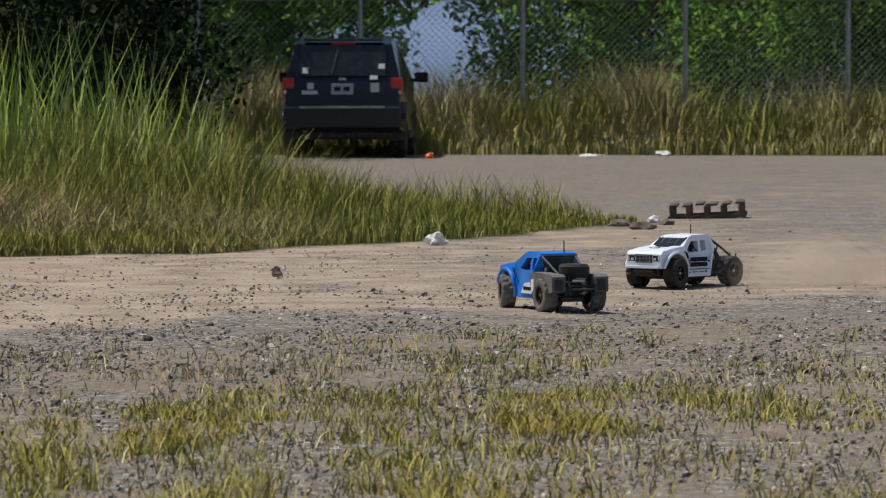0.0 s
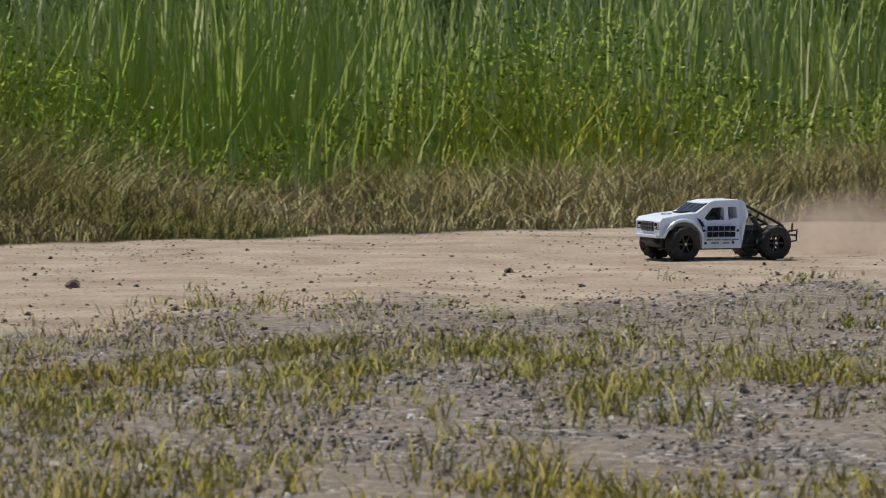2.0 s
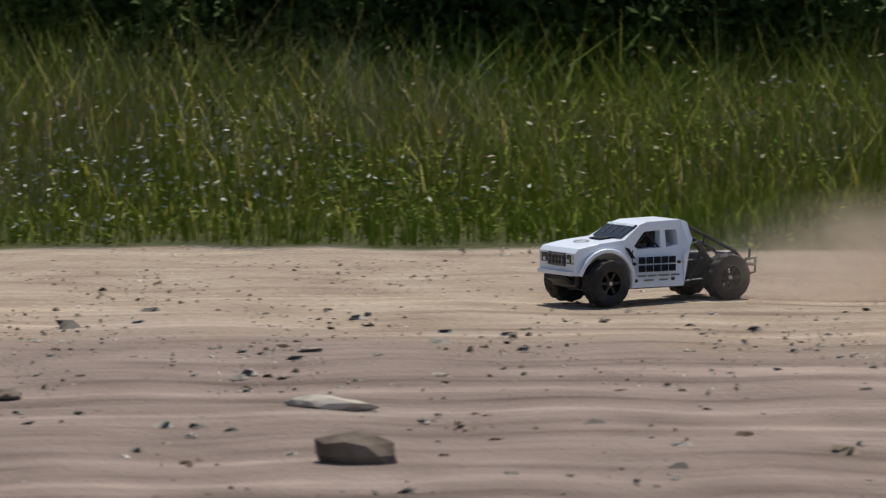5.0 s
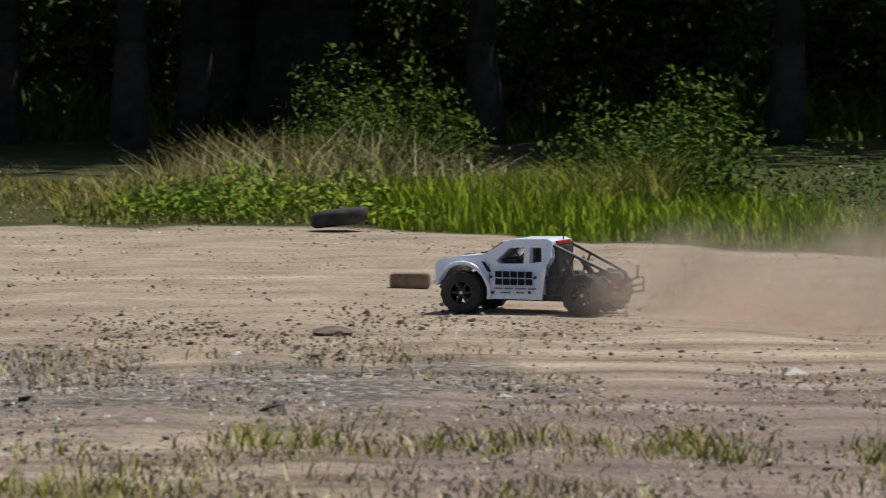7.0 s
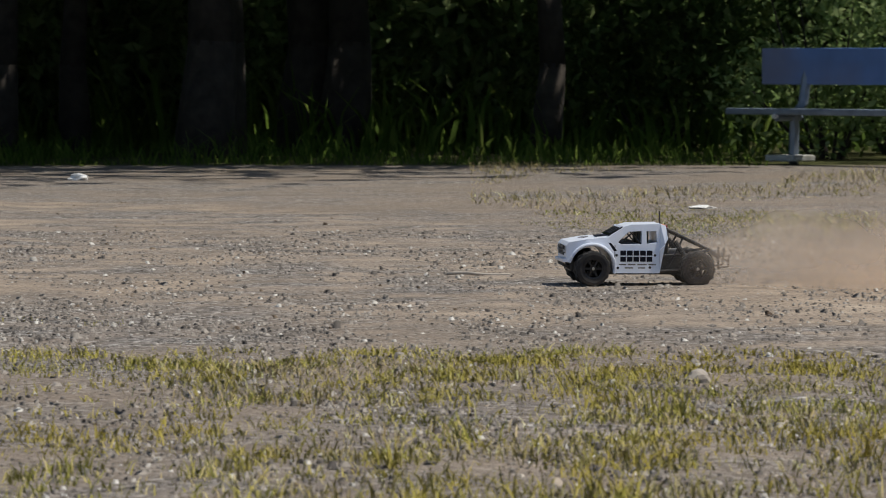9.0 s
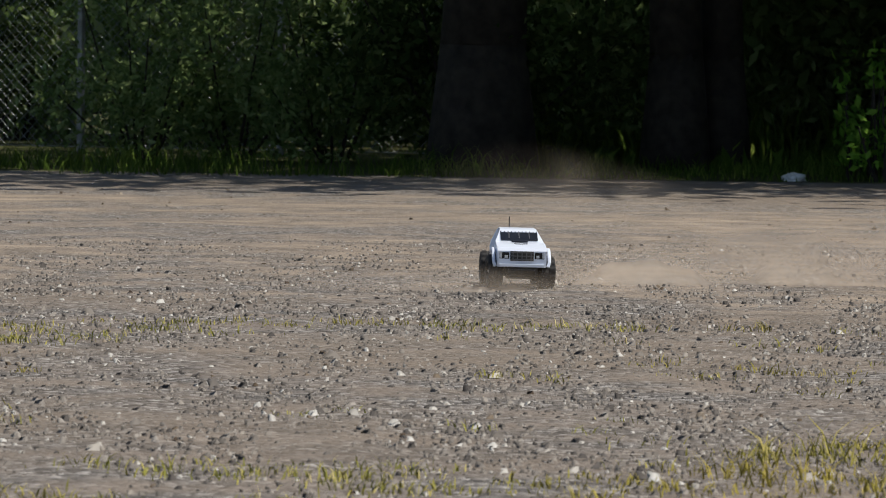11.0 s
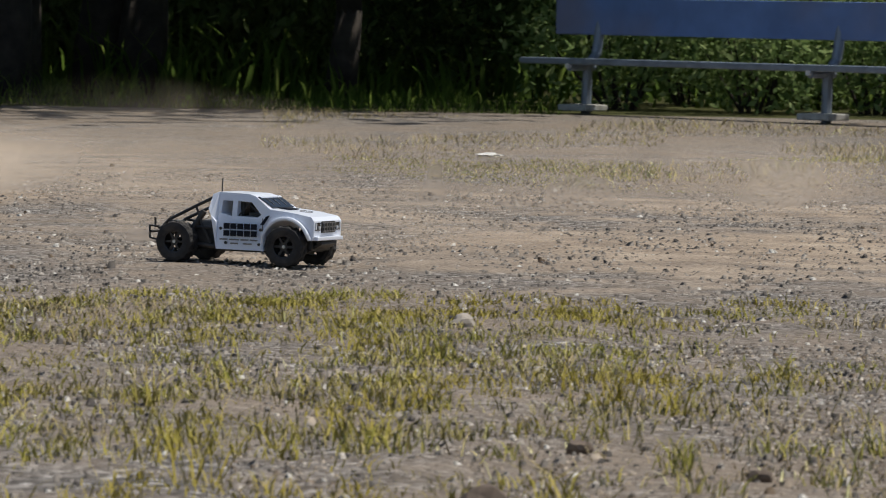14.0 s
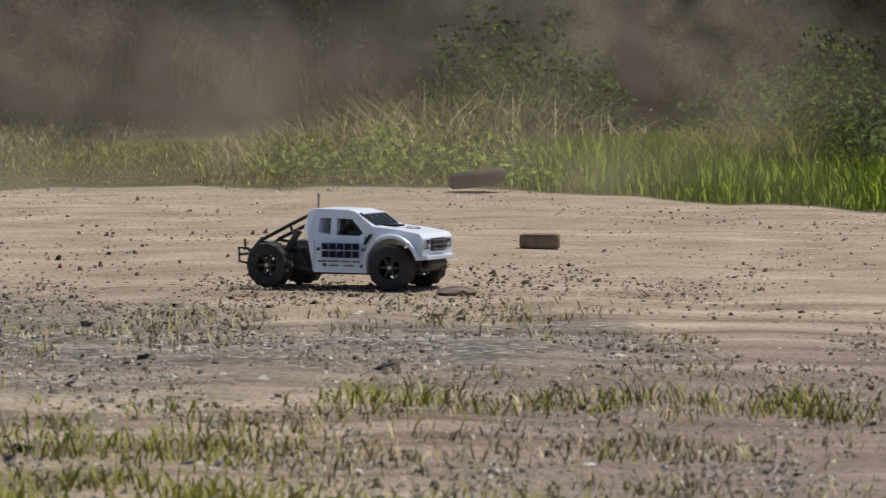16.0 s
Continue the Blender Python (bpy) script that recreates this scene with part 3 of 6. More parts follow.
def stone_mesh(name, p, size, mat, tall=0.55):
    """Irregular broken stones: a rough three-cornered foot and a smaller, shifted top."""
    n = len(p)
    ang = np.array([0, 2.09, 4.19])[None] + rng.uniform(-0.5, 0.5, (n, 3))
    foot = np.stack([np.cos(ang), np.sin(ang)], -1) * rng.uniform(0.7, 1.3, (n, 3, 1))
    top = np.stack([np.cos(ang + 0.4), np.sin(ang + 0.4)], -1) * rng.uniform(0.35, 0.8, (n, 3, 1)) + rng.uniform(-0.25, 0.25, (n, 1, 2))
    v = np.zeros((n, 6, 3))
    v[:, :3, :2], v[:, 3:, :2] = foot, top
    v[:, :3, 2] = -0.1
    v[:, 3:, 2] = tall * 2 * rng.uniform(0.5, 1.1, (n, 3))
    v = v * (size[:, None, None] / 2)
    th = rng.uniform(0, 6.28, n)
    c, s = np.cos(th)[:, None], np.sin(th)[:, None]
    v = np.stack([v[..., 0] * c - v[..., 1] * s, v[..., 0] * s + v[..., 1] * c, v[..., 2]], -1) + p[:, None]
    f = np.array([[3, 4, 5], [0, 1, 4], [0, 4, 3], [1, 2, 5], [1, 5, 4], [2, 0, 3], [2, 3, 5]])
    return fast_mesh(name, v.reshape(-1, 3), (np.arange(n)[:, None, None] * 6 + f[None]).reshape(-1, 3), mat)


def ring_points(n, az0, az1, d0, d1):
    az = rng.uniform(az0, az1, n)
    d = np.sqrt(rng.uniform(d0 * d0, d1 * d1, n))
    return to_xyz(az, d), az, d


# stones on the gravel, clods on the track
p, az, d = ring_points(330000, -10, 172, 6.3, 18.5)
on = (d < inner(az) + 0.5 * rng.normal(size=len(d))) & ((az < 72) | (az > 122)) | ((az > 140) & (d < 19) & (rng.random(len(d)) < 0.30))
on |= (az < 8) & (d < outer(az)) & (rng.random(len(d)) < 0.22)
on &= (rng.random(len(d)) < np.interp(az, [112, 120, 132, 140], [0.08, 0.12, 0.35, 1.0])) | (az < 100)
on |= (az > 108) & (az < 138) & (d < 7.7) & (rng.random(len(d)) < 0.8)
p = p[on & (rng.random(len(p)) < 0.35 + 0.65 * lumps(p, 1.5, 3))]
tagged(new("gravel", stone_mesh("gravel", p, rng.gamma(1.8, 0.0040, len(p)) + 0.006, "pebble", 0.42)), "loose grey gravel stones on the ground", "gravel", kind="stuff")
p, az, d = ring_points(30000, -8, 172, 7, 29)
on = (d < outer(az)) & (rng.random(len(d)) < 0.25 + 0.75 * lumps(p, 1.1, 8) ** 2)
p = p[on]
tagged(new("dirt_clods", stone_mesh("dirt_clods", p, rng.gamma(1.3, 0.0045, len(p)) + 0.005, "clod", 0.45)), "brown dirt clods scattered over the track", "clods", kind="stuff")

# fine grit over the track and the gravel
p, az, d = ring_points(150000, -6, 138, 9.0, 23)
p = p[(d < outer(az)) & (d > inner(az) - 0.6) & (rng.random(len(d)) < 0.30 + 0.70 * lumps(p, 1.7, 81))]
tagged(new("grit", stone_mesh("grit", p, rng.gamma(1.5, 0.0028, len(p)) + 0.0035, "grit", 0.45)), "fine brown grit on the dirt track", "grit", kind="stuff")
p, az, d = ring_points(60000, -9, 66, 6.3, 15.2)
p = p[d < inner(az) + 0.4]
tagged(new("grit", stone_mesh("grit", p, rng.gamma(1.5, 0.0034, len(p)) + 0.004, "grit", 0.45)), "fine brown grit between the gravel stones", "grit", kind="stuff")
p, az, d = ring_points(30000, 104, 150, 6.3, 10.5)
tagged(new("grit", stone_mesh("grit", p, rng.gamma(1.5, 0.0030, len(p)) + 0.004, "grit", 0.4)), "fine pale grit on bare soil", "grit", kind="stuff")

# the reed bank and the meadow round the outside of the track
meadow("reeds", "tall blue-green reeds with broad arching leaves", 30000, 2.2, 42, 1.4, 7.5, (0.7, 1.75), (0.007, 0.020), (0.06, 0.32), "reed", 0.9, 0.12, 11, category="reeds", shape=((2.2, 3.3, 5, 7, 10, 42), (2.5, 4, 9, 9, 9, 9), (0.30, 0.45, 0.66, 0.85, 1, 1)))
meadow("meadow_grass", "dense green meadow grass and weeds behind the track", 60000, 3.5, 44, 1.1, 5, (0.28, 0.75), (0.004, 0.010), (0.15, 0.6), "meadow", 1.2, 0.1, 12)
meadow("olive_grass", "olive-green grass tongue at the end of the reed bank", 60000, -2.6, 12, 0.05, 6.5, (0.20, 0.55), (0.004, 0.008), (0.1, 0.6), "olive", 1.2, 0, 13, shape=((-2.6, -1, 0, 1.5, 3, 5), (0.2, 2.2, 3.5, 4.5, 7, 7), (0.3, 0.6, 0.8, 0.9, 1.1, 1.3)))
meadow("dry_grass", "pale dry grass fringe along the track", 62000, 1.5, 29, 0.0, 3.2, (0.12, 0.42), (0.003, 0.007), (0.3, 1.1), "dry", 1.15, 0.1, 14)
meadow("dry_grass", "short olive and straw fringe along the track", 30000, 24, 62, 0.0, 3.0, (0.08, 0.34), (0.003, 0.006), (0.3, 1.1), "dry", 1.1, 0.40, 28)
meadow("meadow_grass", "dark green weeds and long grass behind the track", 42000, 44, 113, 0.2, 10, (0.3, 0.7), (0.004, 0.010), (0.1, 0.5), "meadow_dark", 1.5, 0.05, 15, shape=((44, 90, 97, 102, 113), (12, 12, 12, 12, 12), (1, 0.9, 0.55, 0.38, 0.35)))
meadow("olive_grass", "olive tall grass behind the track", 18000, 40, 111, 1.5, 10, (0.45, 0.75), (0.003, 0.007), (0.05, 0.35), "olive", 1.2, 0.3, 16, shape=((40, 90, 97, 102, 111), (12, 12, 12, 12, 12), (1, 1, 0.65, 0.4, 0.3)))
meadow("dry_grass", "tan dry grass patches in the meadow", 30000, 38, 110, 1.8, 5, (0.4, 0.75), (0.003, 0.006), (0.08, 0.5), "dry", 1.0, 0.45, 17, shape=((38, 90, 97, 104, 113), (12, 12, 12, 12, 12), (1, 0.9, 0.72, 0.55, 0.35)))
meadow("lush_grass", "bright lush green grass patch beside the track", 20000, 106, 121.4, 0.05, 2.6, (0.06, 0.25), (0.006, 0.012), (0.1, 0.5), "lush", 1.0, 0, 18)
meadow("dry_grass", "tan and olive tall grass mound", 9000, 118.6, 125.6, 0.5, 4.0, (0.12, 0.50), (0.003, 0.007), (0.2, 1.1), "dry", 1.0, 0.50, 19, shape=((118.6, 121, 123.5, 125.6), (9, 9, 9, 9), (0.6, 0.72, 0.6, 0.2)))
meadow("olive_grass", "olive grass on the mound beside the track", 24000, 117.5, 125.8, 0.15, 4.5, (0.06, 0.36), (0.004, 0.009), (0.2, 1.0), "olive", 1.0, 0.2, 20, shape=((118.5, 121, 123.5, 125.8), (9, 9, 9, 9), (0.9, 1, 0.8, 0.15)))
meadow("dry_grass", "low dry grass strip between track and trees", 34000, 124.5, 149, 0.6, 7.0, (0.012, 0.055), (0.003, 0.007), (0.4, 1.3), "olive", 1.0, 0.42, 21, shape=((124, 136, 143, 149), (5, 7, 5.0, 2.0), (1.2, 1, 0.7, 0.4)))
meadow("dry_grass", "short dry grass beside the bench", 26000, 126, 150, 0.4, 12.5, (0.010, 0.06), (0.003, 0.007), (0.4, 1.4), "dry", 1.0, 0.45, 22)
meadow("far_grass", "long olive grass along the chain-link fence", 22000, -13, 14, 0.0, 6, (0.5, 1.15), (0.012, 0.03), (0.1, 0.5), "olive", 1.2, 0, 23, past=60.0)
meadow("far_grass", "tan seeding grass along the chain-link fence", 44000, -13, 14, 0.0, 5, (0.5, 1.2), (0.010, 0.028), (0.1, 0.5), "dry", 1.1, 0.15, 24, past=60.0)
meadow("wood_grass", "shaded grass at the foot of the trees", 9000, 146, 172, 0.0, 3.5, (0.03, 0.25), (0.006, 0.014), (0.3, 1.0), "weed_deep", 0.9, 0.15, 25, past=33.0)

meadow("wood_grass", "dark green undergrowth between the tree trunks", 8000, 128, 163.6, 0.0, 9.0, (0.25, 0.85), (0.02, 0.06), (0.2, 0.8), "weed_deep", 1.0, 0.1, 26, past=36.2)
meadow("wood_grass", "dark green undergrowth along the edge of the wood", 20000, 60, 106, 0.0, 13.0, (0.25, 0.70), (0.012, 0.03), (0.2, 0.9), "weed_deep", 1.0, 0.0, 27, past=25.0)
meadow("wood_grass", "dark green undergrowth below the shaded trees", 7000, 106, 128, 0.0, 8.0, (0.2, 0.6), (0.02, 0.05), (0.2, 0.8), "weed_deep", 1.0, 0.0, 29, past=34.0)

# broad weeds with pale blooms at the foot of the meadow
az = rng.uniform(42, 112, 60000)
d = outer(az) + 0.15 + 4.6 * rng.random(len(az)) ** 1.2
p = to_xyz(az, d, 0.0)
p[:, 2] = rng.uniform(0.02, 0.34, len(az)) * (0.25 + 1.1 * lumps(p, 2.4, 45)) * np.interp(az, [90, 97, 112], [1, 0.65, 0.4]) * np.clip((d - outer(az)) / 0.8, 0.3, 1)
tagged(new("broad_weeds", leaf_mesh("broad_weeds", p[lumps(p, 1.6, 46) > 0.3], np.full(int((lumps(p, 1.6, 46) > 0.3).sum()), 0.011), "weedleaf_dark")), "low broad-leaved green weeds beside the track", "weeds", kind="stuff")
keep = lumps(p, 2.2, 40) > 0.6
tagged(new("pale_blooms", leaf_mesh("pale_blooms", p[keep][::6] + [0, 0, 0.05], np.full(len(p[keep][::6]), 0.011), "bloom")), "small pale flower heads among weeds", "flowers", kind="stuff")
az = rng.uniform(13, 45, 42000)
d = outer(az) + 1.3 + 3.0 * rng.random(len(az))
p = to_xyz(az, d, 0.0)
p[:, 2] = rng.uniform(0.12, 0.80, len(az)) * (0.45 + 0.75 * lumps(p, 2.1, 44)) * np.clip((d - outer(az)) / 2.0, 0.4, 1)
p = p[lumps(p, 1.2, 41) > 0.35]
tagged(new("broad_weeds", leaf_mesh("broad_weeds", p, np.full(len(p), 0.015), "weedleaf")), "leafy green weeds among the reeds", "weeds", kind="stuff")
az = rng.uniform(3, 122, 2600)
d = outer(az) + 0.5 + 5 * rng.random(len(az))
p = to_xyz(az, d, 0.0)
p[:, 2] = rng.uniform(0.25, 0.62, len(az)) * np.interp(az, [90, 97, 104], [1, 0.7, 0.42]) * np.clip((d - outer(az)) / 2.0, 0.35, 1)
tagged(new("seed_heads", leaf_mesh("seed_heads", p, np.full(len(p), 0.014), "seed")), "pale seed heads on the long grass", "seed heads", kind="stuff")


# weed tufts on the gravel in front of the track
def tufts(label, n, az0, az1, d0, d1, cover, h, mat, seed, per=22, spread=0.04):
    """Small tufts gathered in loose patches, thinning out between them."""
    c, az, d = ring_points(n, az0, az1, d0, d1)
    wide_patch = np.clip((lumps(c, 1.7, seed) - 0.5) * 1.8 + cover, 0.02, 1)
    small_patch = np.clip((lumps(c, 9.0, seed + 100) - 0.5) * 3.4 + 0.45, 0.02, 1)
    on = (rng.random(len(c)) < wide_patch * small_patch) & (d < inner(az) - 0.3 + 0.8 * rng.normal(size=len(d)))
    c = c[on]
    p = np.repeat(c, per, 0)
    p[:, :2] += rng.normal(size=(len(p), 2)) * np.repeat(rng.uniform(0.4, 1.5, len(c)), per)[:, None] * spread
    size = np.repeat(rng.uniform(0.35, 1.0, len(c)) ** 1.3, per)
    hh = rng.uniform(h[0], h[1], len(p)) * size + 0.008
    me = blade_mesh("weed_tufts", p, hh, rng.uniform(0.0022, 0.0050, len(p)), rng.uniform(0.3, 1.1, len(p)), mat)
    tagged(new("weed_tufts", me), label, "weeds", kind="stuff")


tufts("yellow-green weed tufts growing through gravel", 8600, -9, 50, 6.2, 11.6, 0.60, (0.016, 0.075), "tuft", 51, 18, 0.05)
tufts("dry straw stalks among the gravel weeds", 7200, -9, 56, 6.2, 13.4, 0.66, (0.015, 0.075), "dry", 61, 9, 0.06)
tufts("sparse low yellow-green weeds on the gravel", 4200, -9, 64, 9.6, 14.9, 0.34, (0.008, 0.045), "tuft", 52, 14, 0.045)
tufts("small olive weeds along the edge of the track", 2600, -9, 64, 11.5, 15.2, 0.40, (0.02, 0.075), "olive", 62, 12, 0.03)
tufts("taller olive weed tufts on the gravel", 1000, -9, 52, 6.0, 9.8, 0.35, (0.05, 0.16), "tuft", 53, 26, 0.04)
tufts("dense yellow-green weeds beside the track", 1900, 26, 50, 6.6, 10.2, 0.55, (0.02, 0.10), "tuft", 57, 20, 0.05)
tufts("yellow-green weeds on pale gravel", 8200, 130, 156, 6.4, 12.0, 0.16, (0.007, 0.036), "tuft", 54, 16, 0.05)
tufts("taller weeds on pale gravel", 520, 128, 160, 6.4, 10.5, 0.30, (0.03, 0.10), "tuft", 59, 26, 0.03)
tufts("dry straw tufts on pale soil", 6800, 112, 154, 6.4, 11.6, 0.40, (0.008, 0.045), "dry", 55, 12, 0.06)
tufts("sparse olive weeds on pale soil", 2600, 114, 134, 6.2, 8.8, 0.45, (0.012, 0.065), "olive", 58, 16, 0.05)
tufts("scattered small green weeds on grey gravel", 4600, 150, 174, 6.4, 13.8, 0.20, (0.006, 0.035), "tuft", 56, 16, 0.045)
# broken flat stones in the damp soil near the lens
p, az, d = ring_points(2600, 60, 122, 6.6, 11.2)
p[:, 2] = -0.004
tagged(new("stone_scatter", stone_mesh("stone_scatter", p * [1, 1, 1], rng.gamma(1.2, 0.009, len(p)) + 0.006, "clod", 0.2)), "flat brown stones trodden into damp soil", "stones", kind="stuff")
p, az, d = ring_points(1100, 62, 136, 6.6, 11.5)
tagged(new("stone_scatter", stone_mesh("stone_scatter", p, rng.gamma(1.3, 0.012, len(p)) + 0.009, "pebble", 0.18)), "pale stones scattered on damp soil", "stones", kind="stuff")

# fine broken stone over the pale ground near the trees
p, az, d = ring_points(52000, 136, 172, 8.5, 20.5)
p = p[rng.random(len(p)) < 0.45 + 0.55 * lumps(p, 1.9, 77)]
tagged(new("gravel", stone_mesh("gravel", p, rng.gamma(1.7, 0.0034, len(p)) + 0.005, "pebble", 0.42)), "fine grey broken stone over the pale ground", "gravel", kind="stuff")
# small clods churned up along the inner side of the track
p, az, d = ring_points(20000, 106, 136, 10.0, 13.2)
p = p[rng.random(len(p)) < np.clip((lumps(p, 1.4, 71) - 0.35) * 2.2, 0.03, 1)]
tagged(new("dirt_clods", stone_mesh("dirt_clods", p, rng.gamma(1.3, 0.0036, len(p)) + 0.004, "clod", 0.4)), "small dark clods churned up beside the track", "clods", kind="stuff")


def tall_weeds(label, spots, mat, leaf=0.024):
    """Leafy weed stalks: narrow, uneven columns of small leaves."""
    pts = []
    for az, back, h, wide_r, n in spots:
        c = np.array(polar(az, float(outer(az)) + back))
        u = rng.random(n)
        r = wide_r * (0.35 + 0.9 * np.sin(np.pi * np.clip(u, 0.05, 0.95)) * (0.7 + 0.3 * np.sin(u * 17 + az))) * rng.random(n) ** 0.5
        th = rng.uniform(0, 6.28, n)
        sub = np.floor(rng.random(n) * 4)
        q = np.stack([c[0] + r * np.cos(th) + wide_r * 0.7 * np.cos(sub * 1.57 + az), c[1] + r * np.sin(th) + wide_r * 0.7 * np.sin(sub * 1.57 + az), 0.03 + u * h * (0.62 + 0.13 * sub)], -1)
        pts.append(q)
    q = np.concatenate(pts)
    tagged(new("tall_weeds", leaf_mesh("tall_weeds", q, np.full(len(q), leaf), mat)), label, "weeds", kind="stuff")


tall_weeds("tall leafy dark green weeds above the grass mound", [(121.5 + 0.9 * math.sin(k * 2.3), 2.6 + 0.35 * k % 1.5, 0.58 + 0.17 * math.sin(k * 1.7), 0.18, 900) for k in range(6)] + [(117.7 + 0.9 * math.sin(k * 1.9), 2.7 + 0.4 * (k % 3), 0.50 + 0.16 * math.sin(k * 2.9), 0.20, 950) for k in range(7)], "weed_deep", 0.017)
tall_weeds("low dark weeds behind the lush grass", [(114.2 + 1.3 * math.sin(k * 2.1), 3.0 + 0.5 * (k % 3), 0.26 + 0.08 * math.sin(k * 1.3), 0.30, 500) for k in range(6)], "leaf", 0.012)
tall_weeds("leafy weeds with pale leaves on the mound's slope", [(122.9 + 1.6 * math.sin(k * 2.7), 0.25 + 0.3 * (k % 4), 0.16 + 0.08 * math.sin(k * 1.1), 0.16, 220) for k in range(12)], "weedleaf", 0.018)


# ---- model trucks ----
def make_wheel(r, w, tyre_mat):
    """A wheel with a knobbled tyre; its axle lies along y."""
    hub = part("wheel", rod(bmesh.new(), (0, -w * 0.3, 0), (0, w * 0.3, 0), r * 0.2, seg=12), "black_plastic")
    prof = [(r * 0.58, -w * 0.46), (r * 0.78, -w * 0.5), (r * 0.93, -w * 0.46), (r * 0.985, -w * 0.3), (r * 0.985, w * 0.3), (r * 0.93, w * 0.46), (r * 0.78, w * 0.5), (r * 0.58, w * 0.46)]
    seg = 56
    prof[3:5] = [(r * 0.975, -w * 0.36), (r * 0.975, -w * 0.1), (r * 0.975, 0), (r * 0.975, w * 0.1), (r * 0.975, w * 0.36)]
    bm = lathe(bmesh.new(), prof + [(r * 0.5, w * 0.3), (r * 0.5, -w * 0.3), prof[0]], seg, "Y", False)
    bm.verts.ensure_lookup_table()
    for ring in range(3, 8):
        for k in range(seg):
            v = bm.verts[ring * seg + k]
            up = 1.025 if ((k + (2 if ring > 5 else 0)) // 2) % 2 and ring != 5 else 0.965
            v.co.x *= up
            v.co.z *= up
    tyre = part("tyre", bm, tyre_mat, hub)
    bm = lathe(bmesh.new(), [(r * 0.57, -w * 0.44), (r * 0.6, -w * 0.3), (r * 0.6, w * 0.3), (r * 0.57, w * 0.44), (r * 0.5, w * 0.42), (r * 0.48, w * 0.2), (r * 0.48, -w * 0.2), (r * 0.5, -w * 0.42), (r * 0.57, -w * 0.44)], 24, "Y", False)
    for k in range(6):
        a = 2 * math.pi * k / 6
        for s in (-1, 1):
            box(bm, (r * 0.42, w * 0.1, r * 0.11), Matrix.Rotation(a, 4, "Y") @ Matrix.Translation((r * 0.32, s * w * 0.27, 0)))
    part("rim", bm, "rim", hub, "dark grey spoked rim")
    for s in (-1, 1):
        part("wheel_nut", rod(bmesh.new(), (0, s * w * 0.28, 0), (0, s * w * 0.38, 0), r * 0.09, seg=6), "metal", hub, "bright metal wheel nut")
    return hub


ARCH = [(0.230 + 0.095 * math.cos(radians(a)), 0.079 + 0.095 * math.sin(radians(a))) for a in range(194, 8, -12)]
CAB_PROFILE = [(-0.064, 0.055), (0.132, 0.055)] + ARCH + [(0.331, 0.100), (0.338, 0.115), (0.339, 0.172), (0.326, 0.187), (0.25, 0.200), (0.155, 0.209), (0.084, 0.253), (0.055, 0.261), (-0.07, 0.264), (-0.094, 0.255), (-0.098, 0.20), (-0.086, 0.178), (-0.064, 0.156)]
SIDE_WINDOW = [(0.012, 0.178), (0.098, 0.176), (0.114, 0.186), (0.068, 0.230), (0.010, 0.233)]
REAR_WINDOW = [(-0.056, 0.186), (-0.010, 0.178), (-0.010, 0.233), (-0.052, 0.233)]


def cab_width(x, z):
    w = 0.117 if z < 0.19 else 0.117 - (z - 0.19) * 0.50
    if x > 0.22:
        w -= (x - 0.22) * 0.07
    if z < 0.07:
        w -= 0.004
    return w


def side_panel(bm, prof, side, out=0.0025, thick=0.003):
    """A thin panel on the cab's flank, standing a little proud of it."""
    a = [bm.verts.new((x, side * (cab_width(x, z) + out), z)) for x, z in prof]
    b = [bm.verts.new((x, side * (cab_width(x, z) + out - thick), z)) for x, z in prof]
    n = len(prof)
    bm.faces.new(a)
    bm.faces.new(b[::-1])
    for k in range(n):
        bm.faces.new((a[k], b[k], b[(k + 1) % n], a[(k + 1) % n]))
    bmesh.ops.recalc_face_normals(bm, faces=bm.faces)
    return bm


def pierce(ob, profiles):
    """Cut openings, given as side profiles, right through a solid from flank to flank."""
    for prof in profiles:
        cutter = part("cutter", slab_between(bmesh.new(), prof, lambda x, z: 0.2), "black_plastic")
        cut = ob.modifiers.new("cut", "BOOLEAN")
        cut.operation, cut.object, cut.solver = "DIFFERENCE", cutter, "EXACT"
        bpy.context.view_layer.update()
        me = bpy.data.meshes.new_from_object(ob.evaluated_get(bpy.context.evaluated_depsgraph_get()))
        ob.modifiers.clear()
        ob.data = me
        bpy.data.objects.remove(cutter)


def tube(points, r=0.0045, bm=None):
    bm = bm or bmesh.new()
    return sweep(bm, points, r)


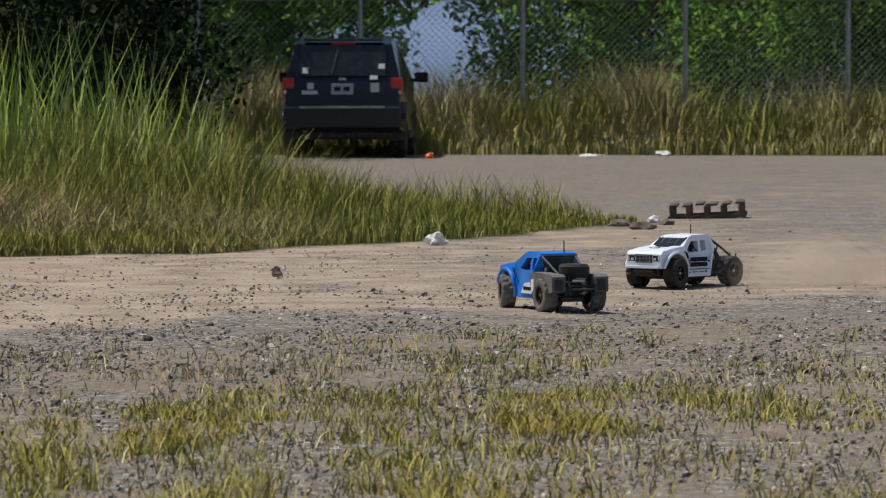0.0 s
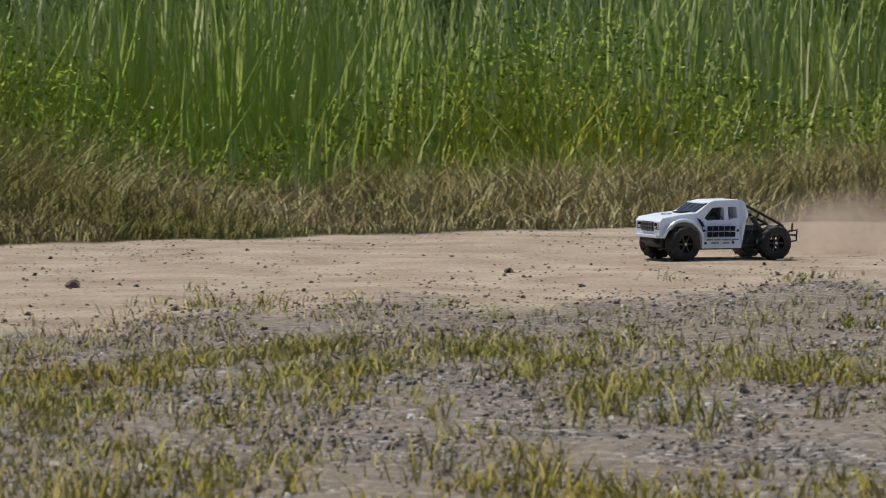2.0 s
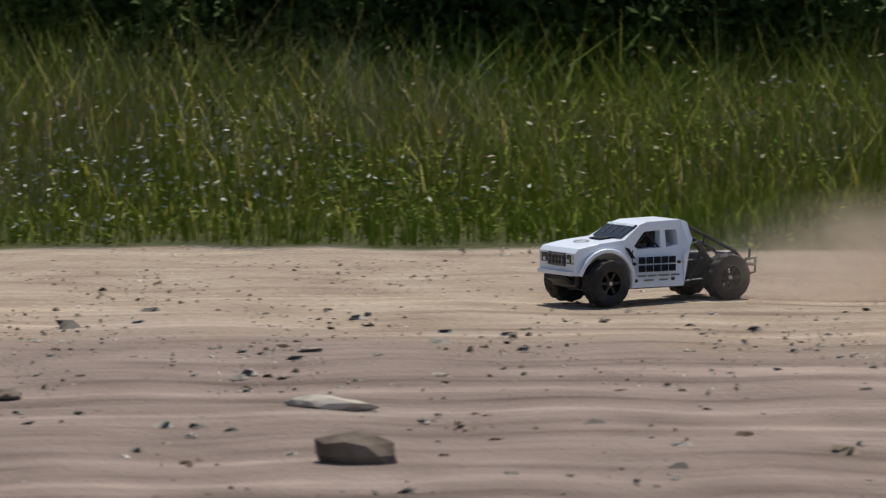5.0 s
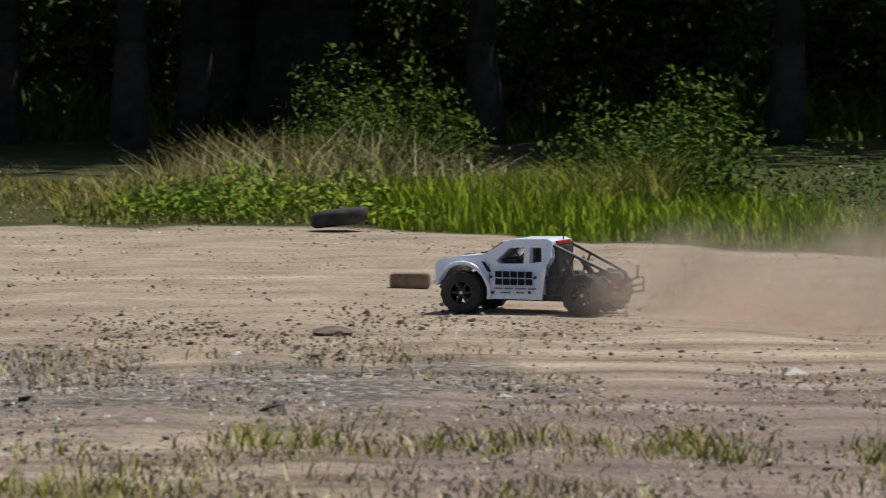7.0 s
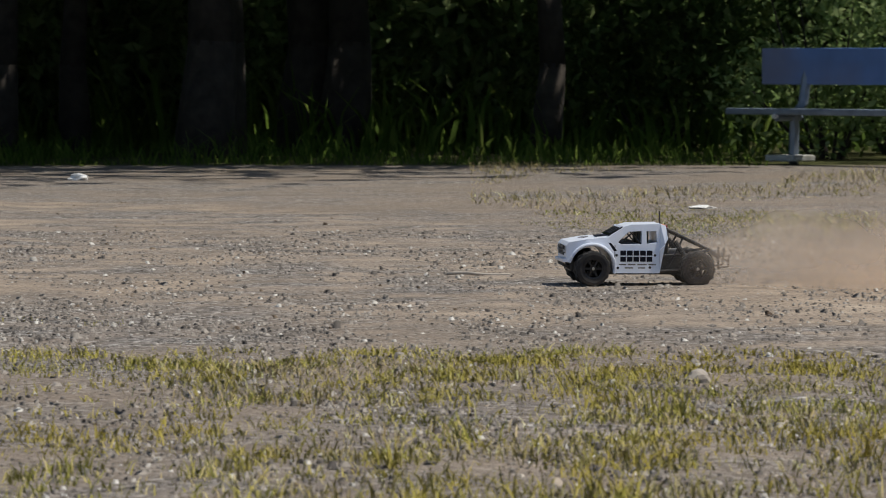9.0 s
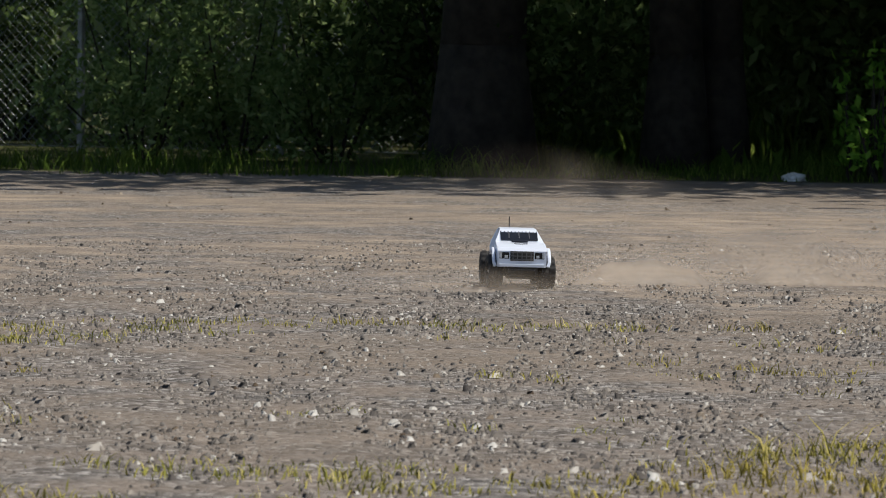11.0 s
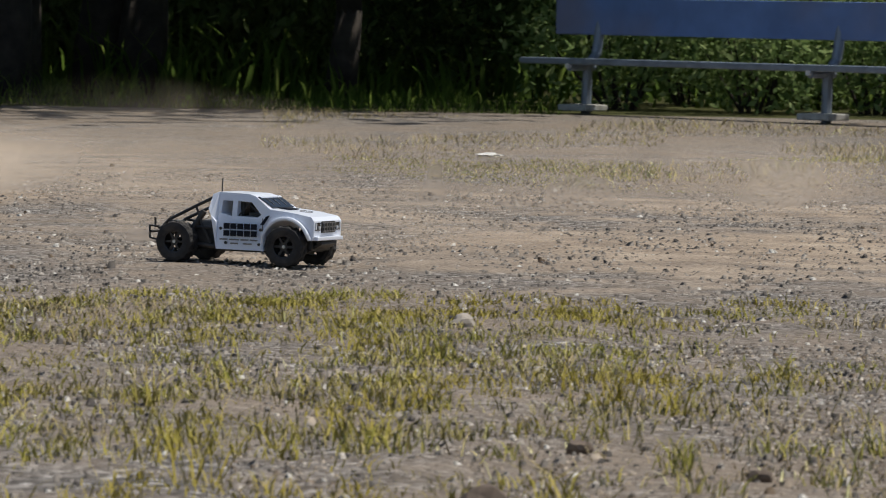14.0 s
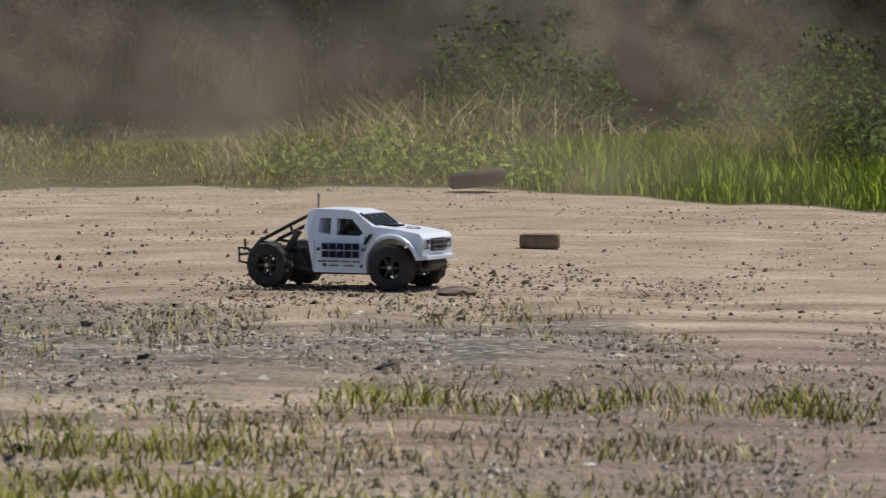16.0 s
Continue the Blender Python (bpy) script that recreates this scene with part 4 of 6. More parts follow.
def build_truck(name, label, paint, bed):
    root = tagged(new(name), label, "model truck", "radio-controlled trucks")
    body = part("body", slab_between(bmesh.new(), CAB_PROFILE, cab_width), paint, root)
    pierce(body, (SIDE_WINDOW, REAR_WINDOW))
    bev = body.modifiers.new("round", "BEVEL")
    bev.width, bev.segments, bev.limit_method, bev.angle_limit = 0.005, 2, "ANGLE", radians(35)
    part("seat", new_bm(((0.05, 0.05, 0.064), (0.000, 0.032, 0.208)), ((0.05, 0.05, 0.064), (0.000, -0.036, 0.208)), ((0.06, 0.13, 0.012), (0.075, 0, 0.186))), "black_plastic", root, "black seats and dashboard inside the cab")
    for s in (-1, 1):
        part("cage_tube", tube([(0.10, s * 0.080, 0.185), (0.035, s * 0.072, 0.236)], 0.0035, tube([(0.012, s * 0.082, 0.178), (0.065, s * 0.074, 0.236)], 0.003)), "black_plastic", root)
    for s in (-1, 1):
        bm = bmesh.new()
        arc = [(0.230 + 0.099 * math.cos(radians(a)), s * (0.124 if 20 < a < 160 else 0.1175), 0.079 + 0.099 * math.sin(radians(a))) for a in range(194, 8, -12)]
        tube(arc, 0.0075, bm)
        part("fender_flare", bm, paint, body)
        part("fender_vent", side_panel(bmesh.new(), [(0.122, 0.150), (0.146, 0.182), (0.160, 0.186), (0.136, 0.150)], s), "decal", body, "dark slanted fender vent")
        if not bed:
            # lettering of the sponsor shown as plain dark bars in two rows, thin grey bars beneath
            for z0, x0, x1 in ((0.131, -0.030, 0.112), (0.105, -0.030, 0.112)):
                step = (x1 - x0) / 5
                for k in range(5):
                    a, b = x0 + k * step, x0 + (k + 0.84) * step
                    part("door_decal", side_panel(bmesh.new(), [(a, z0), (b, z0), (b, z0 + 0.021), (a, z0 + 0.021)], s, 0.0016), "decal", body)
            for a, b in ((-0.046, -0.014), (-0.006, 0.034), (0.042, 0.074), (0.082, 0.112)):
                part("door_decal", side_panel(bmesh.new(), [(a, 0.090), (b, 0.090), (b, 0.095), (a, 0.095)], s, 0.0016), "grey_plastic", body)
            for a, b in ((0.000, 0.030), (0.052, 0.088)):
                part("door_decal", side_panel(bmesh.new(), [(a, 0.076), (b, 0.076), (b, 0.081), (a, 0.081)], s, 0.0016), "grey_plastic", body)
            for x, z in ((-0.042, 0.132), (0.124, 0.132), (-0.020, 0.080), (0.118, 0.078)):
                part("body_pin", rod(bmesh.new(), (x, s * 0.115, z), (x, s * 0.1205, z), 0.0055, seg=10), "black_plastic", body)
            part("door_edge", side_panel(bmesh.new(), [(0.130, 0.062), (0.1325, 0.062), (0.1325, 0.175), (0.130, 0.175)], s, 0.0012), "grey_plastic", body)
        else:
            part("door_decal", side_panel(bmesh.new(), [(-0.08, 0.075), (0.06, 0.075), (0.02, 0.12), (-0.08, 0.13)], s, 0.0016), "white_paint", body, "white sweep on the flank")
            part("door_decal", side_panel(bmesh.new(), [(-0.06, 0.09), (0.03, 0.09), (0.03, 0.105), (-0.06, 0.105)], s, 0.0028), "decal", body)
        part("headlight", new_bm(((0.018, 0.044, 0.030), (0.331, s * 0.078, 0.152))), "glass_dark", body, "smoked headlight")
        part("headlight_lens", new_bm(((0.010, 0.014, 0.012), (0.340, s * 0.070, 0.147)), ((0.010, 0.010, 0.024), (0.338, s * 0.095, 0.153))), "lamp_clear", body, "clear bright lamp")
    # sloping windscreen with a pale banner
    ws = Matrix.Translation((0.1205, 0, 0.2325)) @ Matrix.Rotation(radians(31.8), 4, "Y")
    part("windscreen", box(bmesh.new(), (0.072, 0.166, 0.004), ws @ Matrix.Translation((0.003, 0, 0.001)), 0.001), "glass_dark", body, "dark windscreen")
    for y in (-0.045, 0.0, 0.045):
        part("cage_bar", box(bmesh.new(), (0.05, 0.0025, 0.002), ws @ Matrix.Translation((0.0, y, 0.0035))), "grey_plastic", body)
    bm = bmesh.new()
    for k in range(10):
        box(bm, (0.010, 0.012, 0.003), ws @ Matrix.Translation((-0.026, -0.072 + k * 0.016, 0.0042)))
    part("windscreen_banner", bm, "white_paint", body, "white lettered strip shown as blocks")
    part("grille", new_bm(((0.014, 0.104, 0.042), (0.336, 0, 0.150))), "black_plastic", body, "black honeycomb grille")
    bm = bmesh.new()
    for z in (0.135, 0.150, 0.165):
        box(bm, (0.006, 0.1, 0.004), Matrix.Translation((0.344, 0, z)))
    for k in range(5):
        box(bm, (0.006, 0.004, 0.036), Matrix.Translation((0.3445, -0.04 + k * 0.02, 0.150)))
    part("grille_bar", bm, "grey_plastic", body)
    part("front_bumper", new_bm(((0.03, 0.20, 0.014), (0.337, 0, 0.108))), paint, root)
    hood = Matrix.Translation((0.205, 0, 0.2075)) @ Matrix.Rotation(radians(5.5), 4, "Y")
    part("hood_vent", box(bmesh.new(), (0.05, 0.07, 0.004), hood @ Matrix.Translation((-0.03, 0, 0.0005)), 0.001), "decal", body, "dark hood vent decal")
    if not bed:
        ring = bmesh.new()
        pts = [hood @ Vector((0.045 + 0.022 * math.cos(a * 0.524), 0.03 * math.sin(a * 0.524), -0.001)) for a in range(13)]
        tube(pts, 0.0012, ring)
        part("hood_emblem", ring, "grey_plastic", body, "thin round emblem outline")
    # chassis
    part("chassis", new_bm(((0.52, 0.11, 0.02), (0.0, 0, 0.056)), ((0.09, 0.15, 0.05), (0.27, 0, 0.085)), ((0.17, 0.15, 0.075), (-0.115, 0, 0.095)), ((0.035, 0.14, 0.16), (-0.092, 0, 0.16)), ((0.10, 0.075, 0.06), (-0.2, 0, 0.10))), "black_plastic", root)
    part("front_skid", box(bmesh.new(), (0.07, 0.12, 0.012), Matrix.Translation((0.315, 0, 0.075)) @ Matrix.Rotation(-0.5, 4, "Y"), 0.003), "black_plastic", root)
    part("rear_axle", rod(bmesh.new(), (-0.224, -0.1, 0.07), (-0.224, 0.1, 0.07), 0.012, seg=10), "black_plastic", root)
    bm = bmesh.new()
    bmesh.ops.create_uvsphere(bm, u_segments=12, v_segments=8, radius=0.027, matrix=Matrix.Translation((-0.224, 0, 0.07)))
    part("differential", bm, "black_plastic", root)
    part("battery", new_bm(((0.10, 0.05, 0.04), (-0.13, 0.02, 0.135))), "grey_plastic", root, "dark battery and speed control")
    part("motor_plate", new_bm(((0.05, 0.06, 0.012), (-0.30, 0, 0.142))), "metal", root, "bright metal plate")
    for s in (-1, 1):
        part("cage_tube", tube([(-0.090, s * 0.080, 0.244), (-0.17, s * 0.075, 0.208), (-0.29, s * 0.065, 0.152), (-0.325, s * 0.06, 0.118), (-0.33, s * 0.06, 0.07)], 0.006), "black_plastic", root)
        part("cage_tube", tube([(-0.07, s * 0.095, 0.13), (-0.17, s * 0.085, 0.132), (-0.29, s * 0.065, 0.150)], 0.005), "black_plastic", root)
        part("cage_tube", tube([(-0.17, s * 0.075, 0.206), (-0.13, s * 0.09, 0.128), (-0.10, s * 0.09, 0.075)], 0.0045), "black_plastic", root)
        part("trailing_arm", tube([(-0.06, s * 0.095, 0.062), (-0.224, s * 0.085, 0.072)], 0.008), "black_plastic", root)
        shock = part("shock", rod(bmesh.new(), (-0.20, s * 0.092, 0.09), (-0.135, s * 0.075, 0.190), 0.011, seg=10), "black_plastic", root)
        part("shock_shaft", rod(bmesh.new(), (-0.20, s * 0.095, 0.072), (-0.185, s * 0.09, 0.098), 0.004, seg=8), "metal", shock, "bright shock shaft")
        part("front_arm", tube([(0.23, s * 0.03, 0.07), (0.23, s * 0.10, 0.068)], 0.009), "black_plastic", root)
        part("rear_bumper_loop", tube([(-0.33, s * 0.06, 0.075), (-0.372, s * 0.06, 0.082), (-0.374, s * 0.06, 0.128), (-0.335, s * 0.06, 0.125)], 0.0045), "black_plastic", root)
        part("rear_stay", tube([(-0.352, s * 0.055, 0.12), (-0.352, s * 0.058, 0.158)], 0.0042), "black_plastic", root)
    part("rear_bumper", tube([(-0.37, -0.06, 0.105), (-0.37, 0.06, 0.105)], 0.005, tube([(-0.335, -0.06, 0.12), (-0.335, 0.06, 0.12)], 0.005)), "black_plastic", root)
    part("cage_tube", tube([(-0.100, -0.078, 0.243), (-0.100, 0.078, 0.243)], 0.005), "black_plastic", root)
    part("antenna", rod(bmesh.new(), (-0.088, -0.03, 0.255), (-0.086, -0.03, 0.312), 0.0028, seg=6), "black_plastic", root, "short black aerial")
    if not bed:
        part("roof_lamp", new_bm(((0.012, 0.11, 0.012), (-0.099, 0, 0.250))), "red", root, "red lamp strip at the cab's rear")
    if bed:
        for s in (-1, 1):
            prof = [(-0.115, 0.07), (-0.075, 0.16), (-0.13, 0.176), (-0.33, 0.170), (-0.345, 0.16), (-0.345, 0.095), (-0.30, 0.085)] + [(-0.224 + 0.083 * math.cos(radians(a)), 0.075 + 0.083 * math.sin(radians(a))) for a in range(10, 181, 20)]
            bm = slab_between(bmesh.new(), prof, lambda x, z: 0.032)
            bmesh.ops.translate(bm, verts=bm.verts, vec=(0, s * 0.103, 0))
            part("bed_side", bm, "grey_plastic", root, "dusty grey rear quarter")
            part("bed_flash", new_bm(((0.03, 0.004, 0.055), (-0.125, s * 0.137, 0.115))), "white_paint", root, "white flash on the quarter")
            part("tail_lamp", new_bm(((0.006, 0.04, 0.05), (-0.347, s * 0.103, 0.125))), "black_plastic", root)
        bm = lathe(bmesh.new(), [(0.03, -0.028), (0.058, -0.03), (0.068, -0.018), (0.068, 0.018), (0.058, 0.03), (0.03, 0.028)], 22, "Z")
        bmesh.ops.translate(bm, verts=bm.verts, vec=(-0.275, 0, 0.185))
        part("spare_tyre", bm, "rubber", root, "spare tyre lying flat on the bed")
    return root


def add_wheels(root, tyre_mat, steer):
    wheels = []
    proto = make_wheel(0.076, 0.068, tyre_mat)
    spots = [(0.230, 0.116), (0.230, -0.116), (-0.224, 0.116), (-0.224, -0.116)]
    for k, (x, y) in enumerate(spots):
        w = proto if k == 0 else copy_thing(proto, Matrix())
        w.parent = root
        w.matrix_basis = pose(x, y, 0.076, 0, 0, steer if x > 0 else 0)
        wheels.append((w, x, y, steer if x > 0 else 0))
    return wheels


white_truck = build_truck("model_truck", "white radio-controlled desert truck with dark door lettering", "white_paint", False)
white_wheels = add_wheels(white_truck, "rubber", 6)
blue_truck = build_truck("model_truck", "blue radio-controlled desert truck with dusty grey bed", "blue_paint", True)
add_wheels(blue_truck, "dusty_rubber", -14)
TRUCK_SIZE = 0.845
for ob in (white_truck, blue_truck):
    ob.scale = (TRUCK_SIZE,) * 3
BLUE_HEAD = 111
hx, hy = math.cos(radians(BLUE_HEAD)), math.sin(radians(BLUE_HEAD))
blue_truck.matrix_basis = pose(0.372 + 0.185 * hx + 0.108 * hy, 16.12 + 0.185 * hy - 0.108 * hx, 0, 0, 0, BLUE_HEAD) @ Matrix.Diagonal((TRUCK_SIZE,) * 3 + (1,))


# ---- parked cars ----
def build_car(name, label, paint, m):
    """A mid-size estate car; x ahead, its tail at x = -2.2."""
    root = tagged(new(name), label, "car")
    L = [(-2.2, 0.42), (-1.84, 0.36), (-1.78, 0.62), (-1.5, 0.80), (-1.2, 0.78), (-0.95, 0.58), (-0.9, 0.32), (0.95, 0.32), (1.0, 0.6), (1.25, 0.79), (1.55, 0.79), (1.8, 0.6), (1.86, 0.36), (2.15, 0.42), (2.2, 0.75), (2.1, 0.98), (1.15, 1.10), (0.35, 1.62), (-0.1, 1.70), (-1.6, 1.70), (-1.86, 1.62), (-2.12, 1.10), (-2.2, 0.95), (-2.22, 0.6)]

    def width(x, z):
        w = 0.89 if z < 1.05 else 0.89 - (z - 1.05) * 0.36
        return w - max(0, abs(x) - 1.9) * 0.25 - max(0, 0.5 - z) * 0.15

    body = part("body", slab_between(bmesh.new(), L, width), paint, root)
    bev = body.modifiers.new("round", "BEVEL")
    bev.width, bev.segments, bev.limit_method, bev.angle_limit = 0.05, 3, "ANGLE", radians(30)
    tilt = Matrix.Rotation(math.atan2(0.26, 0.52), 4, "Y")
    hatch = lambda y, z, out=0.0: Matrix.Translation((-2.12 + (z - 1.10) * 0.5 - out, y, z)) @ tilt
    part("rear_window", box(bmesh.new(), (0.03, 1.22, 0.50), hatch(0, 1.38, 0.012), 0.008), "glass_dark", body, "dark tinted rear window")
    part("wiper", box(bmesh.new(), (0.02, 0.02, 0.40), hatch(0.12, 1.36, 0.04) @ Matrix.Rotation(0.2, 4, "X")), "black_plastic", body)
    part("brake_lamp", box(bmesh.new(), (0.04, 0.34, 0.035), hatch(0, 1.625, 0.02), 0.008), "red", body, "red high brake lamp")
    part("spoiler", box(bmesh.new(), (0.16, 1.12, 0.03), Matrix.Translation((-1.84, 0, 1.675)), 0.01), paint, body)
    part("rear_bumper", new_bm(((0.18, 1.66, 0.30), (-2.20, 0, 0.58))), "bumper", root, "dark grey rear bumper")
    part("bumper_step", new_bm(((0.06, 1.2, 0.03), (-2.29, 0, 0.72))), "galv", root)
    plate = part("number_plate", new_bm(((0.02, 0.31, 0.155), (-2.215, 0, 0.98))), "plate", body, "pale number plate with dark bars")
    part("plate_bars", new_bm(((0.01, 0.09, 0.06), (-2.228, -0.06, 0.98)), ((0.01, 0.09, 0.06), (-2.228, 0.07, 0.98))), "decal", plate)
    part("badge", new_bm(((0.02, 0.1, 0.035), (-2.205, 0, 1.12))), "metal", body, "bright oval badge")
    for y, z, w, h in ((0.45, 1.02, 0.09, 0.09), (0.46, 0.93, 0.22, 0.05), (-0.46, 1.0, 0.12, 0.13), (-0.44, 1.14, 0.11, 0.06), (0.53, 1.24, 0.08, 0.09), (-0.55, 1.30, 0.09, 0.08)):
        part("sticker", box(bmesh.new(), (0.012, w, h), hatch(y, z, 0.03) if z > 1.1 else Matrix.Translation((-2.213, y, z))), "sticker", body, "pale sticker")
    for s in (-1, 1):
        lamp = part("tail_light", new_bm(((0.10, 0.16, 0.27), (-2.13, s * 0.77, 1.0))), "red", body, "red tail light")
        part("reverse_lens", new_bm(((0.02, 0.13, 0.045), (-2.19, s * 0.77, 0.93))), "lamp_clear", lamp)
        part("side_window", slab_between(bmesh.new(), [(-1.7, 1.12), (0.95, 1.12), (0.33, 1.55), (-1.55, 1.60)], lambda x, z: 0.014), "glass_dark", body, "dark side windows", pose(0, s * 0.78, 0, s * 20, 0, 0) @ pose(0, 0.36 * s, -0.0))
        part("roof_rail", rod(bmesh.new(), (-1.5, s * 0.58, 1.735), (0.1, s * 0.58, 1.735), 0.02), "metal", body, "bright roof rail")
        mirror = part("mirror", new_bm(((0.12, 0.20, 0.15), (0.75, s * 1.0, 1.16))), paint, body)
        part("mirror_stalk", new_bm(((0.06, 0.12, 0.05), (0.75, s * 0.88, 1.12))), "black_plastic", mirror)
        part("sill", new_bm(((2.0, 0.06, 0.10), (0.0, s * 0.87, 0.33))), "bumper", root)
        part("mud_flap", new_bm(((0.02, 0.24, 0.22), (-1.80, s * 0.75, 0.36))), "black_plastic", root)
        part("headlight", new_bm(((0.10, 0.32, 0.18), (2.10, s * 0.66, 0.86))), "lamp_clear", body)
    part("exhaust", rod(bmesh.new(), (-2.3, 0.5, 0.30), (-1.9, 0.5, 0.30), 0.03), "metal", root)
    part("underbody", new_bm(((3.6, 1.3, 0.16), (0, 0, 0.34))), "black_plastic", root)
    proto = make_wheel(0.36, 0.235, "rubber")
    for k, (x, y) in enumerate(((1.38, 0.76), (1.38, -0.76), (-1.35, 0.76), (-1.35, -0.76))):
        w = proto if k == 0 else copy_thing(proto, Matrix())
        w.parent = root
        w.matrix_basis = pose(x, y, 0.36)
    root.matrix_basis = m
    return root


p = polar(1.24, 58.8)
build_car("parked_car", "dark navy sport utility car parked by the fence", "navy", pose(p.x, p.y, 0, 0, 0, 88) @ Matrix.Scale(0.945, 4))
p = polar(168.6, 54.0)
build_car("parked_car", "black car parked near the tree line", "navy", pose(p.x, p.y, 0, 0, 0, 150))


# ---- chain-link fences ----
def build_fence(name, label, a, b, height, posts):
    a, b = Vector(a), Vector(b)
    along = (b - a).normalized()
    length = (b - a).length
    root = tagged(new(name), label, "fence")
    root.matrix_basis = Matrix.Translation(a) @ Matrix.Rotation(math.atan2(along.y, along.x), 4, "Z")
    for k in range(posts + 1):
        x = length * k / posts
        post = part("post", rod(bmesh.new(), (x, 0, -0.1), (x, 0, height + 0.03), 0.04, seg=10), "galv", root)
        bm = bmesh.new()
        bmesh.ops.create_uvsphere(bm, u_segments=8, v_segments=5, radius=0.05, matrix=Matrix.Translation((x, 0, height + 0.04)))
        part("post_cap", bm, "galv", post)
    part("top_rail", rod(bmesh.new(), (0, -0.02, height), (length, -0.02, height), 0.028, seg=8), "galv", root)
    part("bottom_wire", rod(bmesh.new(), (0, -0.02, 0.05), (length, -0.02, 0.05), 0.006, seg=5), "galv", root)
    vs, ts, w = [], [], 0.0035
    step, n = 0.10, 0
    for sgn in (-1, 1):
        for k in range(int((length + height) / step)):
            x0 = k * step - (height if sgn > 0 else 0)
            x1 = x0 + sgn * height
            za, zb = 0.05, height
            if sgn > 0:
                if x0 < 0:
                    za, x0 = 0.05 - x0, 0.0
                if x1 > length:
                    zb, x1 = height - (x1 - length), length
            else:
                if x0 > length:
                    za, x0 = 0.05 + (x0 - length), length
                if x1 < 0:
                    zb, x1 = height + x1, 0.0
            if zb - za < 0.05:
                continue
            for dx, dy in ((-w, 0), (w, 0), (0, w * 2)):
                vs.append((x0 + dx, dy, za))
                vs.append((x1 + dx, dy, zb))
            for q, r in ((0, 2), (2, 4), (4, 0)):
                ts += [(n + q, n + q + 1, n + r + 1), (n + q, n + r + 1, n + r)]
            n += 6
    me = fast_mesh("chain_link", np.array(vs), np.array(ts), "galv")
    ob = new("chain_link", me)
    ob.parent = root
    tagged(ob, "woven wire mesh", kind="stuff")
    return root


build_fence("chain_link_fence", "galvanised chain-link fence with steel posts behind the lot", polar(16, 64.5), polar(-14, 63.5), 2.25, 14)
build_fence("chain_link_fence", "galvanised chain-link fence beside the trees", polar(176, 46), polar(163.2, 40.5), 2.2, 5)


# ---- bench ----
def build_bench():
    root = tagged(new("bench"), "long steel team bench with worn blue backrest", "bench")
    part("backrest", box(bmesh.new(), (5.72, 0.04, 0.29), Matrix.Translation((-0.06, 0.16, 0.770)), 0.012), "bench_blue", root, "worn blue painted backrest plank")
    part("seat", box(bmesh.new(), (5.65, 0.28, 0.05), Matrix.Translation((-0.17, -0.06, 0.415)), 0.012), "bench_grey", root, "grey-blue seat plank")
    for x in (-2.46, 0.0, 2.44):
        leg = part("leg", tube([(x, 0.02, 0.0), (x, 0.03, 0.38), (x, 0.13, 0.48), (x, 0.21, 0.90)], 0.04), "bench_grey", root)
        part("seat_bracket", tube([(x, 0.10, 0.37), (x, -0.18, 0.37)], 0.03), "bench_grey", leg)
        part("bolt", rod(bmesh.new(), (x, -0.21, 0.38), (x, -0.18, 0.38), 0.022, seg=8), "lamp_clear", leg, "bright bolt head")
        part("foot_block", new_bm(((0.30, 0.26, 0.05), (x, -0.02, 0.05))), "concrete", root, "pale concrete foot")
    a, mid = polar(145.77, 33.72), polar(142.46, 32.06)
    d = mid - a
    mid.z = 0.0
    root.matrix_basis = Matrix.Translation(mid) @ Matrix.Rotation(math.atan2(d.y, d.x), 4, "Z")


build_bench()


# ---- trees and bushes ----
def crown_points(n, centres):
    c = np.array(centres)
    k = rng.integers(0, len(c), n)
    u = rng.normal(size=(n, 3))
    u /= np.linalg.norm(u, axis=1, keepdims=True)
    r = rng.random((n, 1)) ** 0.45
    return c[k, :3] + u * r * c[k, 3:6]


